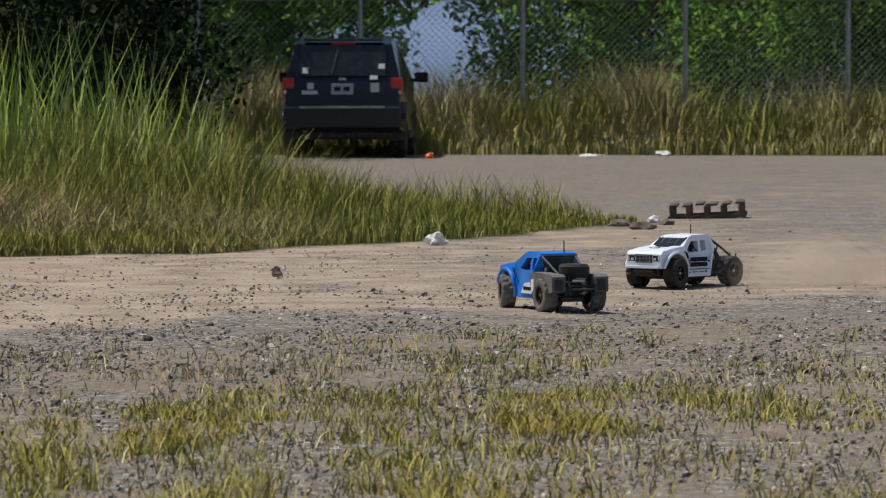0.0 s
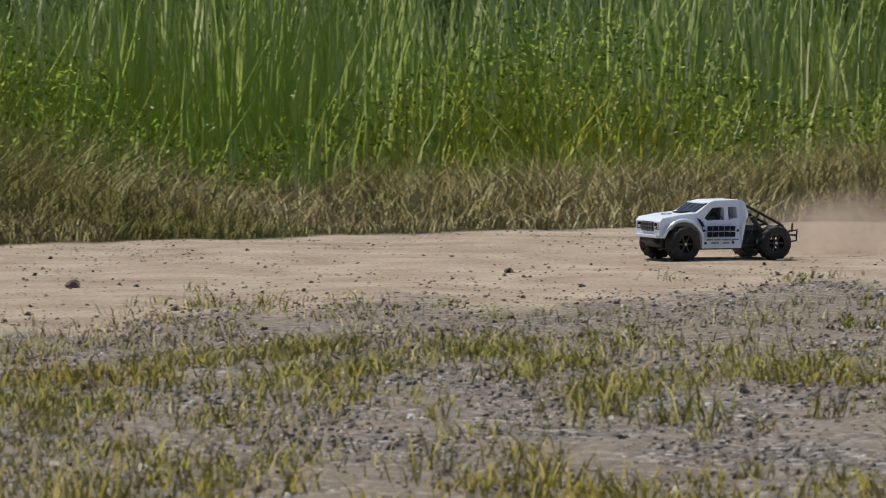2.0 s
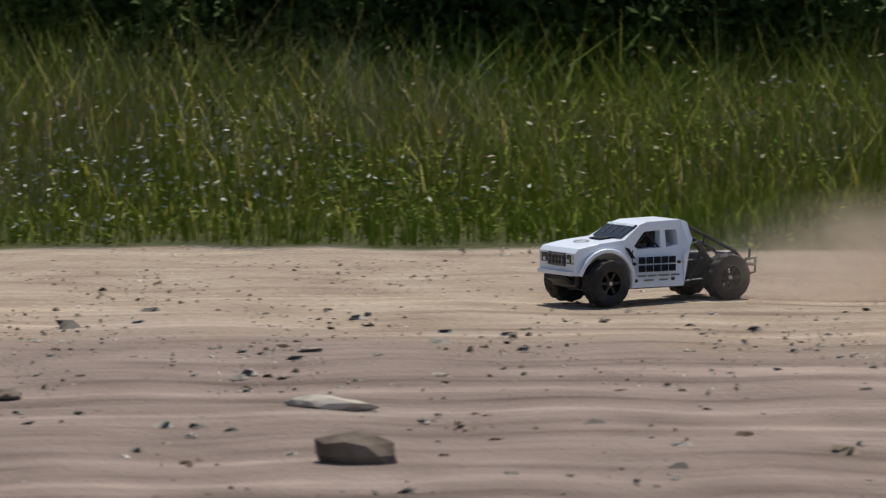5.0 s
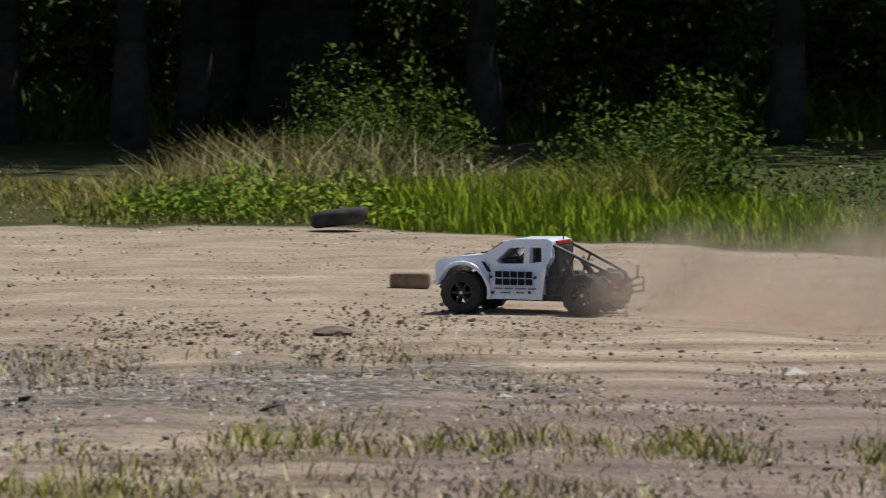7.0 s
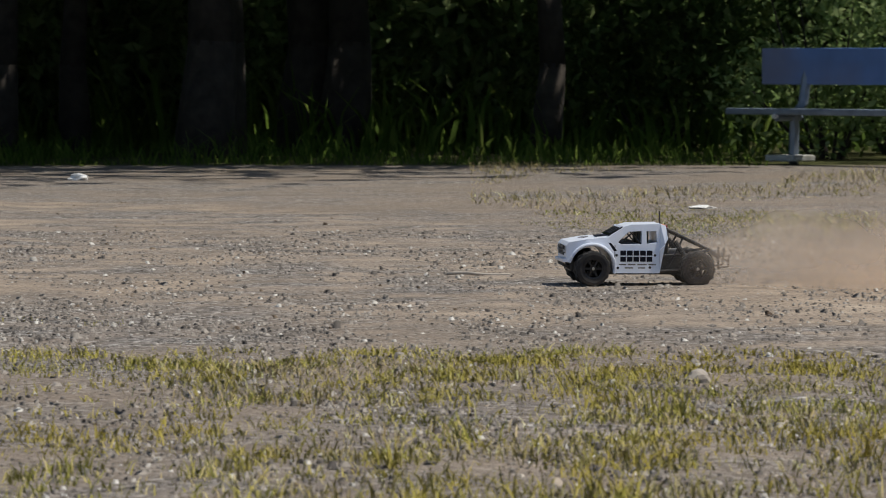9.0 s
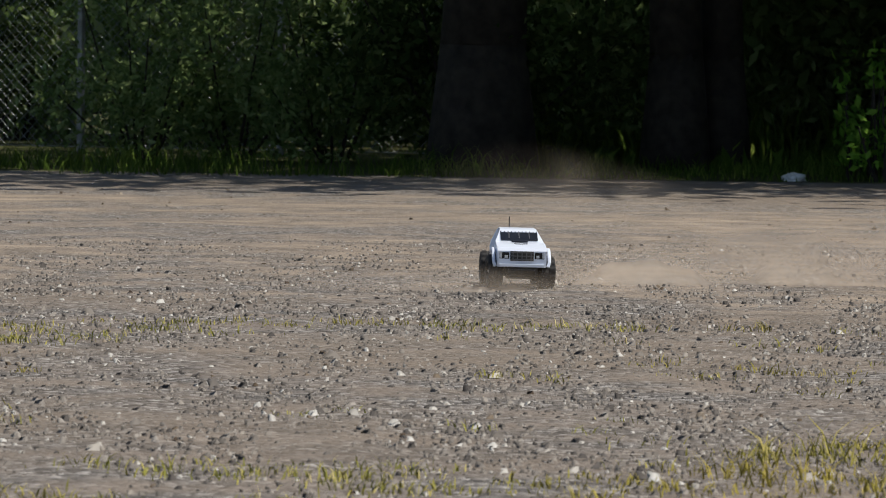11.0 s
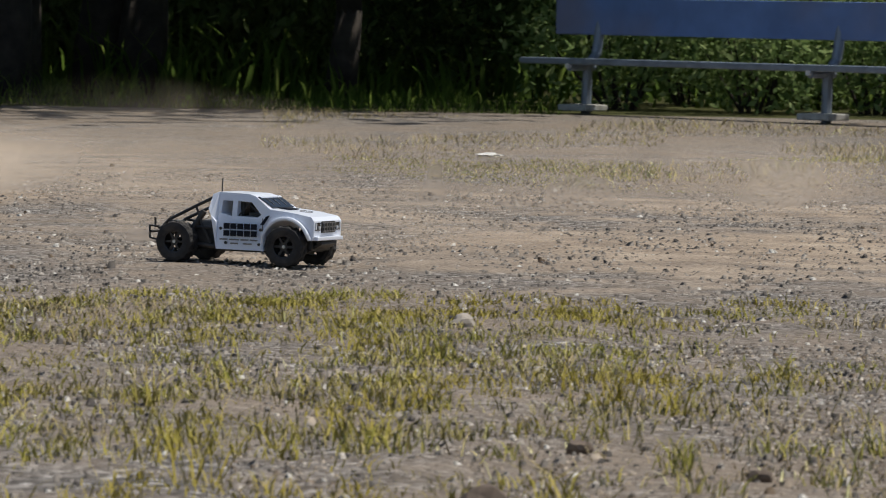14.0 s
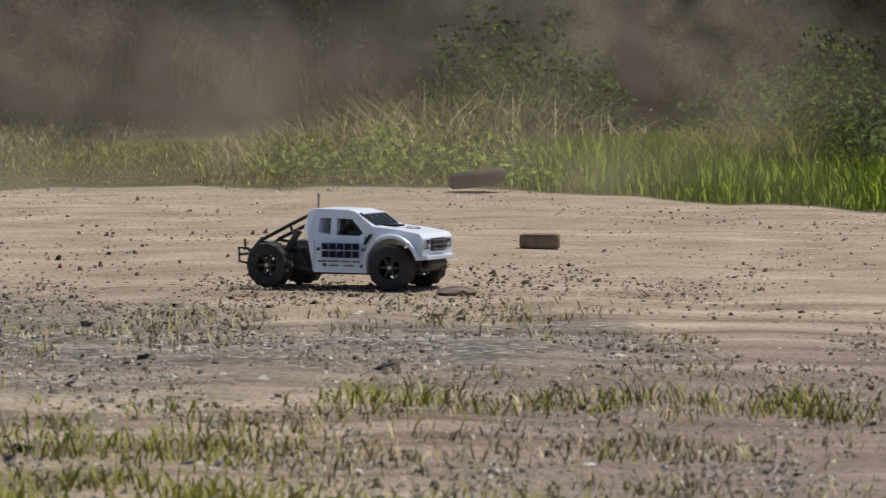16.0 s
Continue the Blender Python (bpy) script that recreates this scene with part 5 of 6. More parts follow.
def build_tree(name, label, trunk_r, height, spread, leaf, leaves, crown_mat, low=2.6, twin=False):
    root = tagged(new(name), label, "tree")
    bm = bmesh.new()
    tops = []

    def stem(x0, lean, r):
        pts = [Vector((x0 + lean * h * h / height + 0.05 * math.sin(h * 2 + x0), 0.06 * math.sin(h * 1.3), h)) for h in np.linspace(-0.1, height * 0.75, 9)]
        for k, (a, b) in enumerate(zip(pts, pts[1:])):
            rod(bm, a, b + (b - a) * 0.04, r * (1.25 if k == 0 else 1 - k * 0.1), r * (1 - (k + 1) * 0.1), 10)
        return pts

    sets = [stem(0, 0.02, trunk_r)] + ([stem(trunk_r * 1.9, 0.16, trunk_r * 0.8)] if twin else [])
    trunk = smooth(part("trunk", bm, "bark", root))
    for q, pts in enumerate(sets):
        for k in range(5):
            base = pts[3 + k]
            a = k * 2.4 + q + trunk_r * 9
            tip = base + Vector((math.cos(a) * spread * 0.75, math.sin(a) * spread * 0.75, 0.9 + 0.3 * k))
            mid = (base + tip) / 2 + Vector((0, 0, 0.35))
            lb = rod(bmesh.new(), base, mid, trunk_r * 0.32, trunk_r * 0.2, 6)
            rod(lb, mid, tip, trunk_r * 0.2, trunk_r * 0.06, 6)
            part("limb", lb, "bark", trunk)
            tops += [tip, mid]
    c = [(*t, spread * 0.42, spread * 0.42, spread * 0.3) for t in tops if t.z > low]
    c += [(math.cos(k * 0.7) * spread * 0.8, math.sin(k * 0.7) * spread * 0.8, low + 1.9 + 0.5 * math.sin(k * 2.1), spread * 0.34, spread * 0.34, 1.1) for k in range(9)]
    c += [(0, 0, height * 0.85, spread * 0.5, spread * 0.5, height * 0.18)]
    me = leaf_mesh("crown", crown_points(leaves, c), np.full(leaves, leaf), crown_mat)
    crown = new("crown", me)
    crown.parent = root
    return root


def build_bush(name, label, w, h, leaf, leaves, mat):
    root = tagged(new(name), label, "bush")
    bm = bmesh.new()
    cs = []
    for k in range(9):
        a = k * 0.7 + w
        tip = Vector((math.cos(a) * w * rng.uniform(0.2, 0.85), math.sin(a) * w * rng.uniform(0.2, 0.6), h * rng.uniform(0.3, 0.95)))
        rod(bm, (0.1 * math.cos(a), 0.1 * math.sin(a), -0.03), tip, 0.018, 0.005, 5)
        cs.append((*tip, w * 0.32, w * 0.32, h * 0.22))
        cs.append((tip.x * 0.8, tip.y * 0.8, tip.z * 0.45, w * 0.34, w * 0.3, h * 0.22))
    part("branchwork", bm, "bark", root)
    q = crown_points(leaves, cs)
    q[:, 2] = np.abs(q[:, 2]) + 0.02
    me = leaf_mesh("foliage", q, np.full(leaves, leaf), mat)
    ob = new("foliage", me)
    ob.parent = root
    return root


def place(proto, az, d, turn, used=[]):
    p = polar(az, d)
    m = pose(p.x, p.y, 0, 0, 0, turn)
    if proto.name not in used:
        used.append(proto.name)
        proto.matrix_basis = m
        return proto
    return copy_thing(proto, m)


big = build_tree("tree", "dark broad-leaved tree with thick shaded trunk", 0.27, 11, 7.8, 0.30, 2200, "leaf", 3.6, True)
slim = build_tree("tree", "slim dark broad-leaved tree in shade", 0.13, 9, 4.4, 0.22, 2200, "leaf", 3.0)
wide = build_tree("tree", "broad dark tree with heavy trunk and low crown", 0.42, 12, 8.2, 0.36, 1500, "leaf", 3.4)
for az, d, turn in ((153.5, 36.2, 60),):
    place(big, az, d, turn)
for az, d, turn in ((155.3, 37.5, 0), (156.3, 36.6, 50), (149.0, 37.5, 120), (126.5, 33, 10), (124, 34, 70), (116, 32.5, 140), (108, 38, 30), (100, 41.5, 220), (124.8, 31.5, 5), (112, 34, 77), (104, 42.5, 130), (128.6, 34.0, 200), (120, 33, 300), (141, 46, 15), (145, 47, 300)):
    place(slim, az, d, turn)
for az, d, turn in ((160.7, 37.0, 200), (152.2, 38.6, 100), (123.5, 36, 80)):
    place(big, az, d, turn)
for az, d, turn in ((163.3, 36.5, 20), (156.9, 37.2, 160), (167.2, 52.0, 250), (120, 43, 90), (112, 47, 190), (104, 50, 300), (96, 50, 35), (90, 51, 130), (83, 51, 240), (122.5, 35.5, 15), (76, 51, 60), (69, 52, 170), (61, 52, 280), (54, 48, 20), (47, 50, 100)):
    place(wide, az, d, turn)

thicket = build_bush("bush", "dense undergrowth bush below the trees, shade painted into its leaves", 1.7, 2.5, 0.055, 7500, "leaf_mid")
shrub = build_bush("bush", "leafy green shrub at the wood's edge", 1.1, 1.7, 0.045, 3000, "leaf_wood")
sprig = build_bush("bush", "small pale green sapling in a sunlit gap", 0.35, 0.95, 0.05, 260, "leaf_far")


def in_gap(az):
    """Bearings where sunlit growth shows between the trees."""
    return any(a < az < b for a, b in ((136.8, 146.6), (149.6, 152.9), (154.3, 156.0), (148.2, 161.6), (163.9, 173.0)))


az = 60.0
while az < 176:
    if not in_gap(az):
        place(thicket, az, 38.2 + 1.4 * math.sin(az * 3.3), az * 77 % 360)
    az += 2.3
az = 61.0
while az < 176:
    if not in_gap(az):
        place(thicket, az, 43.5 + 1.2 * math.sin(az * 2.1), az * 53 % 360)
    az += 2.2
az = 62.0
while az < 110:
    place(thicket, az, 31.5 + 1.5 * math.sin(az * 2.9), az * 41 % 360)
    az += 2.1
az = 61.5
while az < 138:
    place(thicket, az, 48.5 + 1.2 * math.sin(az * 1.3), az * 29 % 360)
    az += 2.2
for az, d, turn in ((145.2, 35.4, 10), (143.4, 35.0, 80), (141.8, 35.3, 150), (140.2, 35.0, 220), (138.6, 35.2, 290), (136.9, 35.6, 30), (135.0, 36.0, 100), (165.3, 38.2, 45), (166.6, 38.6, 130), (167.9, 38.4, 15), (144.3, 37.5, 210), (142.6, 37.3, 75), (140.9, 37.6, 160), (139.3, 37.4, 20), (137.8, 37.0, 250)):
    place(shrub, az, d, turn)
for az, d, turn in ((157.86, 33.6, 0), (157.5, 33.8, 90), (158.2, 33.9, 200)):
    place(sprig, az, d, turn)
dark_bush = build_bush("bush", "bush behind the reeds with shade painted into its near-black leaves", 1.7, 2.6, 0.05, 8000, "leaf_dark")
far_tree = build_tree("tree", "green broad-leaved tree behind the fence, sunlight painted into its leaves", 0.2, 8, 4.2, 0.15, 15000, "leaf_far", 1.6)
far_bush = build_bush("bush", "green bush behind the fence, sunlight painted into its leaves", 2.2, 4.2, 0.07, 8000, "leaf_far")
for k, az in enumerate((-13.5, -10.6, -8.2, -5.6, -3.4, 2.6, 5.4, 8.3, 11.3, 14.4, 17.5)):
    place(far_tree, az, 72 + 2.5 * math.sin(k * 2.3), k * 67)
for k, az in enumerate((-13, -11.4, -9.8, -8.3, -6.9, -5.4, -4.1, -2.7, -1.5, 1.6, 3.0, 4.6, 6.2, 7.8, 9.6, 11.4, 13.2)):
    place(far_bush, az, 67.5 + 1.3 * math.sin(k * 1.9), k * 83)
wood_bush = build_bush("bush", "dim green bush deep in the wood", 2.3, 4.2, 0.10, 8000, "leaf_wood")
for k in range(8):
    place(wood_bush, 148.4 + k * 1.75, 41.8 + 0.7 * math.sin(k * 2.2), k * 63 + 30)
for k in range(15):
    place(wood_bush, 136 + k * 2.4, 51 + 2 * math.sin(k * 1.7), k * 71)
for k, az in enumerate((138, 140.6, 143.2, 145.6, 148.8, 150.4, 152.2, 153.8, 155.2, 156.8, 158.4, 160.2, 165.6, 167.4)):
    place(wood_bush, az, 46.8 + 0.8 * math.sin(k * 2.7), k * 101 + 9)
for k, az in enumerate((-12.2, -9.0, -6.2, -3.3, 3.8, 7.0, 10.4)):
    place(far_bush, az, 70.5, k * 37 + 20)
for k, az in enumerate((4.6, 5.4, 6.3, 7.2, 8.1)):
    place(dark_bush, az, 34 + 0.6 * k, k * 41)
for k, az in enumerate((12, 17, 22, 28, 34, 40, 46)):
    place(wide, az, (58, 56, 54, 52, 52, 52, 52)[k], k * 47)
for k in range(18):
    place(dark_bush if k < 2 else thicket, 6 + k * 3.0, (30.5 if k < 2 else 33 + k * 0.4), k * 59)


def leaning_trunk(label, az, d, r, h, lean, mat):
    """A bare trunk that stands behind the reeds, with two broken limbs."""
    bm = new_bm()
    p = polar(az, d)
    pts = [(lean * (k / 8) ** 1.3 * h + 0.05 * math.sin(k * 1.9), 0.04 * math.sin(k * 2.7), h * k / 8 - 0.1) for k in range(9)]
    sweep(bm, pts, r, 12)
    ob = tagged(new("tree"), label, "tree")
    part("trunk", bm, mat, ob)
    for k, s in ((5, 1), (7, -1)):
        lb = new_bm()
        x, y, z = pts[k]
        sweep(lb, [(x, y, z), (x + s * 0.5, y + 0.2, z + 0.5), (x + s * 0.8, y + 0.3, z + 1.1)], r * 0.3, 8)
        part("limb", lb, mat, ob)
    ob.matrix_basis = pose(p.x, p.y, 0, 0, 0, az)


leaning_trunk("pale grey leaning tree trunk behind the reeds", 9.72, float(outer(9.72)) + 4.3, 0.145, 4.5, -0.04, "bark_pale")
leaning_trunk("thin grey trunk standing behind the reeds", 11.28, float(outer(11.28)) + 4.6, 0.04, 4.5, 0.01, "bark_pale")


# ---- small things on the ground ----
def stone(name, label, az, d, size, mat, turn=0, seed=0, category="stone"):
    bm = bmesh.new()
    bmesh.ops.create_icosphere(bm, subdivisions=2, radius=0.5)
    for v in bm.verts:
        n = noise.noise(v.co * 2.2 + Vector((seed * 3.7, seed, 0)))
        v.co *= 1 + 0.5 * n
        v.co.z = max(v.co.z, -0.28)
    bmesh.ops.scale(bm, vec=size, verts=bm.verts)
    p = polar(az, d)
    ob = part(name, bm, mat, None, label, pose(p.x, p.y, size[2] * 0.2, 0, 0, turn + az))
    return tagged(ob, label, category)


for k, (az, d, s, mat) in enumerate((
        (2.21, 19.28, (0.05, 0.05, 0.07), "rock_brown"), (12.33, 15.03, (0.07, 0.05, 0.05), "rock_brown"), (25.93, 14.19, (0.06, 0.05, 0.04), "rock_brown"),
        (32.25, 13.8, (0.07, 0.045, 0.03), "rock_brown"), (41.9, 9.9, (0.08, 0.055, 0.025), "rock_brown"), (90.64, 8.65, (0.09, 0.07, 0.05), "rock_brown"),
        (89.35, 8.65, (0.045, 0.04, 0.03), "rock_brown"), (98.93, 8.51, (0.16, 0.09, 0.035), "rock_pale"), (105.59, 11.10, (0.045, 0.04, 0.035), "rock_brown"),
        (104.91, 10.17, (0.04, 0.035, 0.03), "rock_brown"), (98.33, 11.29, (0.06, 0.05, 0.03), "rock_brown"), (110.33, 9.86, (0.04, 0.035, 0.03), "rock_brown"),
        (114.35, 11.22, (0.07, 0.05, 0.03), "rock_brown"), (113.3, 11.0, (0.05, 0.04, 0.03), "rock_brown"), (147.02, 10.91, (0.07, 0.05, 0.05), "rock_pale"),
        (132.67, 12.97, (0.04, 0.035, 0.03), "rock_brown"), (128.6, 12.73, (0.04, 0.03, 0.03), "rock_brown"), (81.3, 8.7, (0.20, 0.10, 0.035), "rock_pale"),
        (81.0, 7.7, (0.13, 0.09, 0.08), "rock_brown"), (88.2, 9.4, (0.07, 0.05, 0.03), "rock_brown"), (85.5, 9.0, (0.10, 0.05, 0.02), "rock_brown"),
        (146.55, 6.9, (0.11, 0.08, 0.07), "rock_brown"), (142.9, 7.5, (0.05, 0.04, 0.03), "rock_brown"), (-1.2, 6.9, (0.14, 0.09, 0.05), "rock_pale"),
        (7.29, 17.09, (0.09, 0.06, 0.04), "rock_pale"), (6.6, 17.2, (0.10, 0.05, 0.03), "rock_pale"), (145.3, 7.9, (0.05, 0.04, 0.035), "rock_brown"))):
    label = {"rock_brown": "small brown stone lying on the dirt", "rock_pale": "pale flat stone lying on the dirt"}[mat]
    stone("stone", label, az, d, s, mat, k * 40, k)
stone("dirt_mound", "low brown heap of loose dirt on the track", 122.04, 11.81, (0.12, 0.10, 0.035), "rock_brown", 0, 37, "dirt heap")


def stick(label, az, d, length, r, turn, mat, knot=False):
    bm = bmesh.new()
    pts = [Vector((length * (k / 6 - 0.5), 0.012 * math.sin(k * 1.7), r + 0.004 * math.sin(k))) for k in range(7)]
    sweep(bm, pts, r, 9)
    ob_p = polar(az, d)
    ob = smooth(part("branch" if knot else "stick", bm, mat, None, label, pose(ob_p.x, ob_p.y, 0.0, 0, 0, az + turn)))
    tagged(ob, label, "branch" if knot else "stick")
    if knot:
        kb = bmesh.new()
        rod(kb, (-length * 0.46, 0, r), (-length * 0.56, -0.03, r * 2.9), r * 0.9, r * 0.35, 8)
        rod(kb, (-length * 0.46, 0, r), (-length * 0.40, -0.07, r * 0.6), r * 0.9, r * 0.5, 8)
        part("broken_fork", kb, "wood_dark", ob, "dark broken fork end")


stick("weathered broken branch lying on gravel", 139.95, 7.88, 0.30, 0.017, -3, "wood_grey", True)
stick("thin dark stick lying on the track", 90.43, 13.74, 0.20, 0.006, 0, "wood_dark")
stick("thin dark stick lying on the track", 36.4, 12.6, 0.18, 0.006, 2, "wood_dark")
stick("thin pale stick lying on the dirt", 137.96, 12.69, 0.16, 0.006, 3, "rock_pale")
stick("pale stick lying on the dirt", 149.9, 16.2, 0.24, 0.006, -2, "rock_pale")
stick("short pale stick lying on soil", 96.65, 7.84, 0.08, 0.007, 0, "rock_pale")
stick("short pale stick lying on soil", 113.07, 9.79, 0.07, 0.007, -8, "rock_pale")
stick("thin dark twig lying on gravel", 42.5, 10.9, 0.16, 0.005, 4, "wood_dark")

bm = box(bmesh.new(), (0.13, 0.06, 0.05), Matrix.Translation((0, 0, 0.025)), 0.013)
p = polar(121.03, 13.95)
tagged(part("block", bm, "brick", None, "", pose(p.x, p.y, 0, 0, 0, 116)), "brown worn block lying on the track", "block")


def litter(label, az, d, w, h, mat, seed, category="litter"):
    """Crumpled sheet."""
    bm = bmesh.new()
    bmesh.ops.create_icosphere(bm, subdivisions=3, radius=0.5)
    for v in bm.verts:
        v.co *= 1 + 0.7 * noise.noise(v.co * 3.1 + Vector((seed * 5.1, 0, seed)))
        v.co.z = max(v.co.z, -0.2)
    bmesh.ops.scale(bm, vec=(w, w * 0.6, h), verts=bm.verts)
    p = polar(az, d)
    tagged(part("litter", bm, mat, None, label, pose(p.x, p.y, h * 0.18, 0, 0, az + seed * 25)), label, category)


litter("crumpled white paper lying on the dirt", 0.09, 23.45, 0.12, 0.08, "litter", 1)
litter("flattened white paper lying on the lot", 146.9, 23.49, 0.16, 0.03, "litter", 2)
litter("cloudy plastic bag caught in the grass", 18.75, 22.0, 0.16, 0.12, "clear_plastic", 3)
litter("crumpled clear plastic wrapper on the dirt", 139.13, 12.26, 0.085, 0.02, "clear_plastic", 4)
litter("white plastic scrap in the shade", 155.25, 29.08, 0.16, 0.06, "litter", 5)
litter("white scrap by the fence grass", -2.98, 59, 0.22, 0.10, "litter", 6)
litter("flat white scrap on the lot", -2.0, 58, 0.3, 0.06, "litter", 7)
litter("faded orange rag in the dry grass", 10.41, 21.6, 0.24, 0.15, "orange_rag", 8)
litter("white scrap beside the track", -2.82, 27.6, 0.10, 0.06, "litter", 9)
litter("white bag at the foot of the trees", 159.1, 33.4, 0.25, 0.1, "litter", 10)
litter("white flattened cup by the weeds", 98.3, 15.0, 0.16, 0.04, "litter", 11)
litter("orange plastic scrap beside the parked car", 0.18, 56.5, 0.16, 0.12, "orange", 12)
litter("dark rubbish in the fence grass", -2.2, 60.5, 0.3, 0.3, "black_plastic", 13)


def build_tyre_scrap():
    bm = lathe(bmesh.new(), [(0.05, -0.03), (0.085, -0.035), (0.10, -0.02), (0.10, 0.02), (0.085, 0.035), (0.05, 0.03)], 22, "Z")
    for v in bm.verts:
        v.co.z += 0.3 * v.co.x + 0.06
        v.co.x *= 1.15
    p = polar(122.0, 18.0)
    ob = smooth(part("old_tyre", bm, "rubber", None, "", pose(p.x, p.y, 0, 0, 8, 120)))
    tagged(ob, "small old black tyre lying at the grass edge", "tyre")


build_tyre_scrap()


def build_pallet():
    root = tagged(new("pallet"), "dark broken wooden pallet lying on gravel", "pallet")
    for k in range(6):
        part("slat", box(bmesh.new(), (0.055, 0.30, 0.014), Matrix.Translation((-0.22 + k * 0.088, 0, 0.098 + 0.004 * math.sin(k * 4))), 0.003), "wood_dark", root)
    for y in (-0.13, 0.13):
        part("runner", box(bmesh.new(), (0.52, 0.03, 0.03), Matrix.Translation((0, y, 0.016)), 0.005), "wood_dark", root)
        for x in (-0.23, -0.12, 0.0, 0.11, 0.23):
            part("block", box(bmesh.new(), (0.035, 0.03, 0.06), Matrix.Translation((x, y, 0.06)), 0.004), "wood_dark", root)
    p = polar(-3.55, 28.6)
    root.matrix_basis = pose(p.x, p.y, 0, 2, -3, -6)


build_pallet()
for k, (az, d) in enumerate(((-2.4, 26.8), (-2.7, 26.2), (-2.1, 27.3), (-3.0, 27.0))):
    stone("stone", "dark clod at the end of the grass tongue", az, d, (0.18, 0.10, 0.06), "rock_brown", k * 30, 60 + k)


# ---- dust ----
def dust_piece(name, label, w, h, layers, mat, gap):
    """Dust hanging in the air: a few shallow bowed veils, one behind another. x runs along the trail."""
    vs, fs, uv = [], [], []
    nx, nz = 10, 5
    for k in range(layers):
        base = len(vs)
        for i in range(nx + 1):
            for j in range(nz + 1):
                u, v = i / nx, j / nz
                vs.append(((u - 0.5) * w * (1 - 0.08 * k) + 0.1 * k * h, gap * (k - (layers - 1) / 2) + 0.12 * math.sin(u * 7 + k * 2 + v * 2) * h, (v - 0.5) * h * (1 + 0.1 * k)))
                uv.append((u, v))
        for i in range(nx):
            for j in range(nz):
                a = base + i * (nz + 1) + j
                fs.append((a, a + nz + 1, a + nz + 2, a + 1))
    me = bpy.data.meshes.new(name)
    me.from_pydata(vs, [], fs)
    layer = me.uv_layers.new(name="UVMap")
    for lp in me.loops:
        layer.data[lp.index].uv = uv[lp.vertex_index]
    me.materials.append(MAT[mat])
    ob = new(name, me)
    smooth(ob)
    return tagged(ob, label, "dust", "dust clouds", "stuff")


TRAIL = [  # metres behind the rear wheels, length, height, height of its middle, material
    (0.50, 1.3, 0.36, 0.07, "dust"), (1.2, 1.9, 0.46, 0.10, "dust"), (2.2, 2.4, 0.56, 0.13, "dust_thin"), (3.4, 3.0, 0.66, 0.15, "dust_thin"), (5.0, 3.8, 0.80, 0.16, "dust_thin")]
trail_things = [(dust_piece("dust_trail", "tan dust trail thrown up behind the model truck", w, h, 3, mat, 0.2), back, up) for back, w, h, up, mat in TRAIL]
CLOUDS = [  # bearing, distance, length, height, time at which it starts to rise, height of its middle, material
    (150.8, 22.0, 2.9, 0.8, 9.0, 0.08, "haze_thin"),
    (131.5, 21.0, 5.6, 2.6, 8.0, 0.90, "haze"),
    (162.4, 22.0, 2.2, 0.9, 9.6, 0.14, "haze_thin"),
    (155.6, 17.6, 5.0, 0.70, 9.2, 0.10, "dust_thin"),
    (163.2, 15.9, 2.6, 0.42, 10.2, 0.07, "dust_thin"),
    (149.5, 14.6, 2.4, 0.42, 12.6, 0.06, "haze"),
    (145.0, 17.0, 5.5, 0.65, 8.7, 0.10, "haze"),
    (133.0, 16.2, 5.0, 0.70, 8.1, 0.14, "haze"),
    (122.0, 16.0, 4.0, 0.60, 7.6, 0.10, "haze_thin"),
    (121.0, 22.6, 6.4, 2.5, 8.6, 0.75, "haze"),
    (126.5, 15.8, 4.6, 1.5, 12.0, 0.40, "haze_thin"),
    (120.0, 15.4, 4.0, 1.4, 12.5, 0.36, "haze_thin"),
]
cloud_things = [(dust_piece("dust_cloud", "tan dust cloud drifting over the track", w, h, 1, mat, 0.9), az, d, h, t0, up) for az, d, w, h, t0, up, mat in CLOUDS]


# clods thrown up by the rear wheels as the truck slides round
def build_thrown():
    n = 22
    q = np.stack([-0.25 - 1.05 * rng.random(n), rng.normal(0, 0.16, n), 0.03 + 0.36 * rng.random(n) ** 1.4], -1)
    return tagged(new("thrown_clods", stone_mesh("thrown_clods", q, rng.uniform(0.008, 0.019, n), "clod", 0.8)), "dark dirt clods thrown up behind the model truck", "clods", kind="stuff")


thrown = build_thrown()


# ---- motion ----
def truck_pose(x, y, heading, nose=0.0, lean=0.0):
    return pose(x, y, 0, 0, 0, heading) @ pose(0, 0, 0, lean, nose, 0)


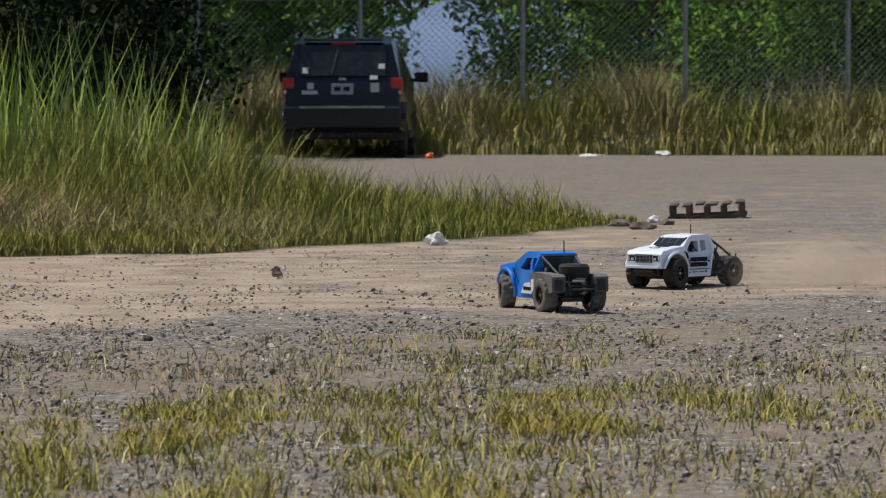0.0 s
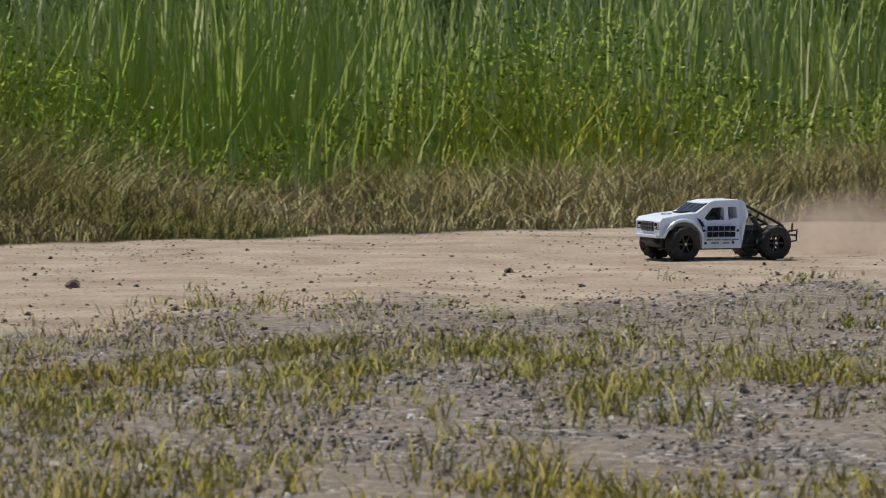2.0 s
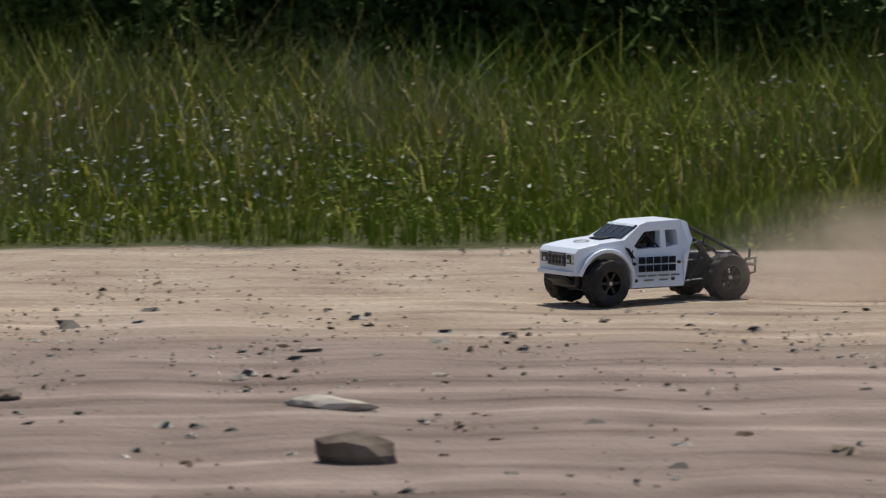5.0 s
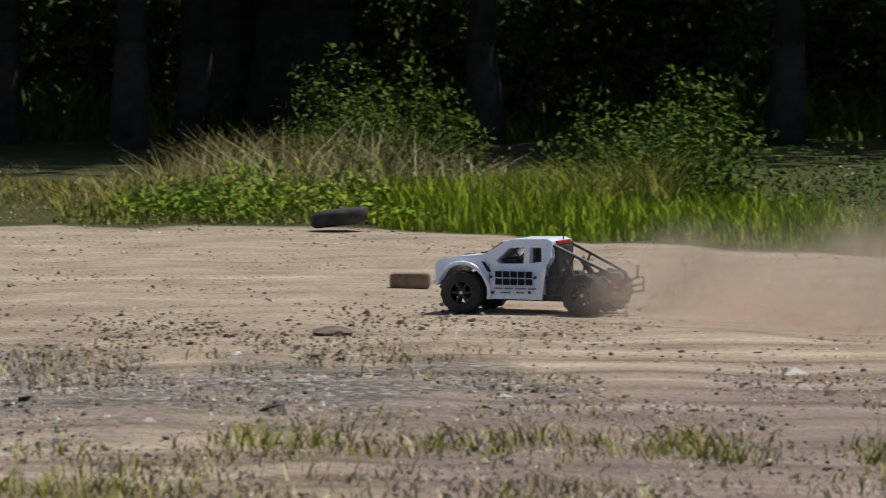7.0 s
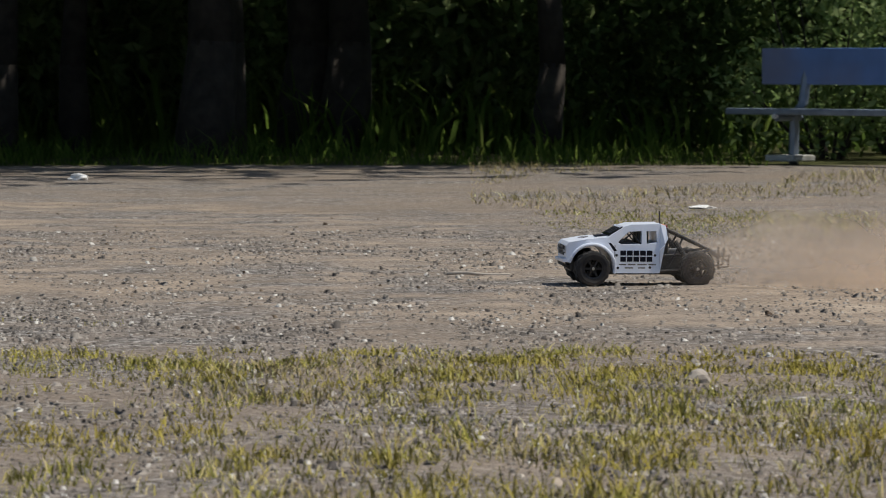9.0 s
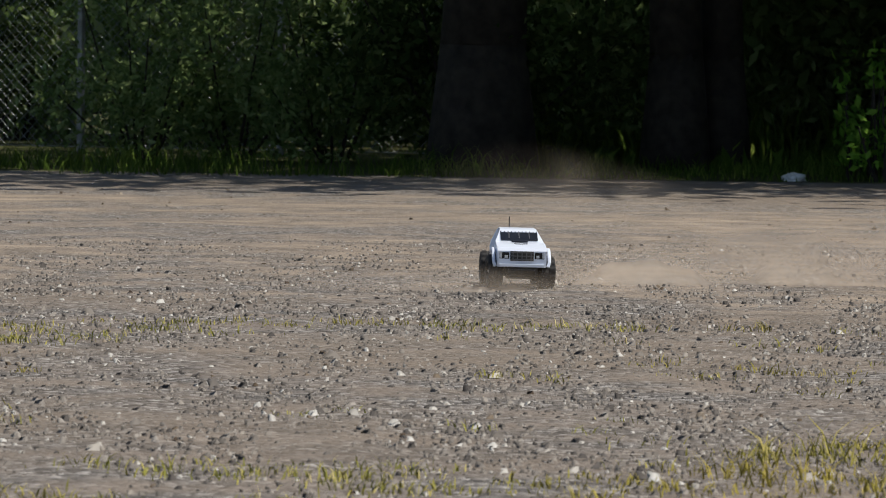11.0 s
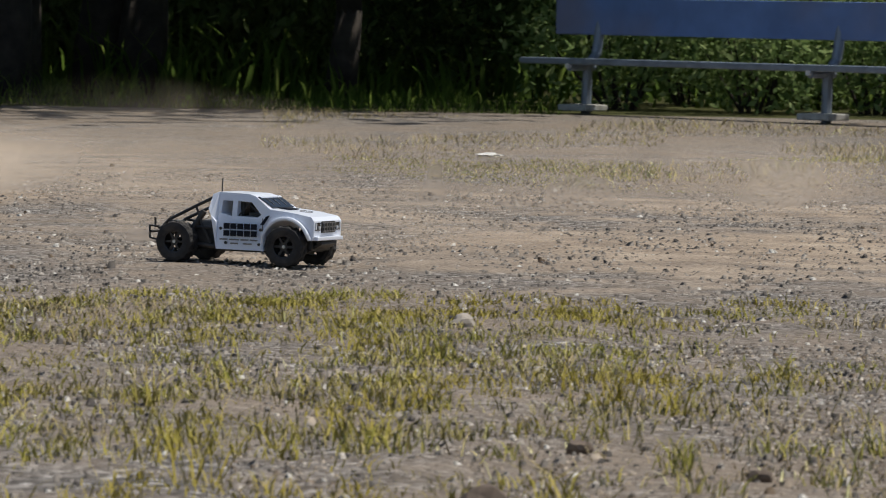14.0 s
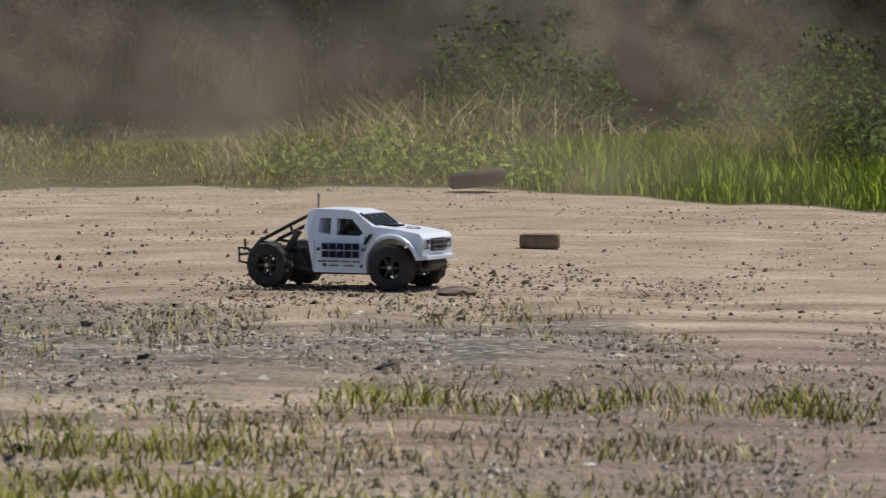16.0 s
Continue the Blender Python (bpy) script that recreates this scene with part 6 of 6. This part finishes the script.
def motions():
    rows = []
    for k, (t, x, y, head) in enumerate(TRUCK_ROWS):
        rows.append((t, truck_pose(x, y, head, 0.8 * math.sin(t * 9), 1.2 * math.sin(t * 6.1))))
    walk(white_truck, rows)
    spin_rows = range(0, 16 * FPS + 1)
    for w, x, y, steer in white_wheels:
        walk(w, [(f / FPS, pose(x, y, 0.076, 0, 0, steer) @ pose(0, 0, 0, 0, (f * 68) % 360, 0)) for f in spin_rows])
    way = np.array([(t, x - 0.2 * math.cos(radians(h)), y - 0.2 * math.sin(radians(h))) for t, x, y, h in TRUCK_ROWS])
    gone = np.concatenate([[0], np.cumsum(np.hypot(np.diff(way[:, 1]), np.diff(way[:, 2])))])
    # the way before the start: straight on from the right
    way = np.concatenate([[[-2, 7.0, 19.6]], way])
    gone = np.concatenate([[-6.0], gone])
    steps = [0.25 * k for k in range(65)]
    for ob, back, up in trail_things:
        rows, last = [], None
        for t in steps:
            g = np.interp(t, way[1:, 0], gone[1:]) - back
            c, a, b = (np.array([np.interp(q, gone, way[:, 1]), np.interp(q, gone, way[:, 2])]) for q in (g, g - 0.6, g + 0.6))
            ang = math.degrees(math.atan2(b[1] - a[1], b[0] - a[0]))
            if last is not None:
                ang = last + (ang - last + 180) % 360 - 180
                ang = last + max(-60, min(60, ang - last))
            last = ang
            rows.append((t, pose(c[0], c[1], up * np.interp(t, [2.0, 5.2, 6.6, 7.4, 9.7, 10.4, 11.6], [-0.2, 0.8, 0.2, 1.0, 1.0, 0.6, -4.0]), 0, 0, ang) @ pose(0, 0, 0, 25, 0, 0)))
        walk(ob, rows)
    for ob, az, d, h, t0, up in cloud_things:
        p = polar(az, d)
        q = polar(az + 1.2, d + 0.6)
        lean = pose(0, 0, 0, -35, 0, 0)
        walk(ob, [(0.0, pose(p.x, p.y, -h, 0, 0, az) @ lean), (t0, pose(p.x, p.y, -h * 0.75, 0, 0, az) @ lean), (t0 + 1.3, pose(p.x, p.y, up * 0.35, 0, 0, az) @ lean), (16.0, pose(q.x, q.y, up, 0, 0, az) @ lean)])
    x, y, head = TRUCK_ROWS[-1][1:]
    walk(thrown, [(0.0, pose(x, y, -0.45, 0, 0, head)), (15.5, pose(x, y - 0.5, -0.45, 0, 0, head)), (15.8, pose(x, y - 0.25, -0.12, 0, 0, head)), (16.0, pose(x, y, 0.0, 0, 0, head))])


motions()
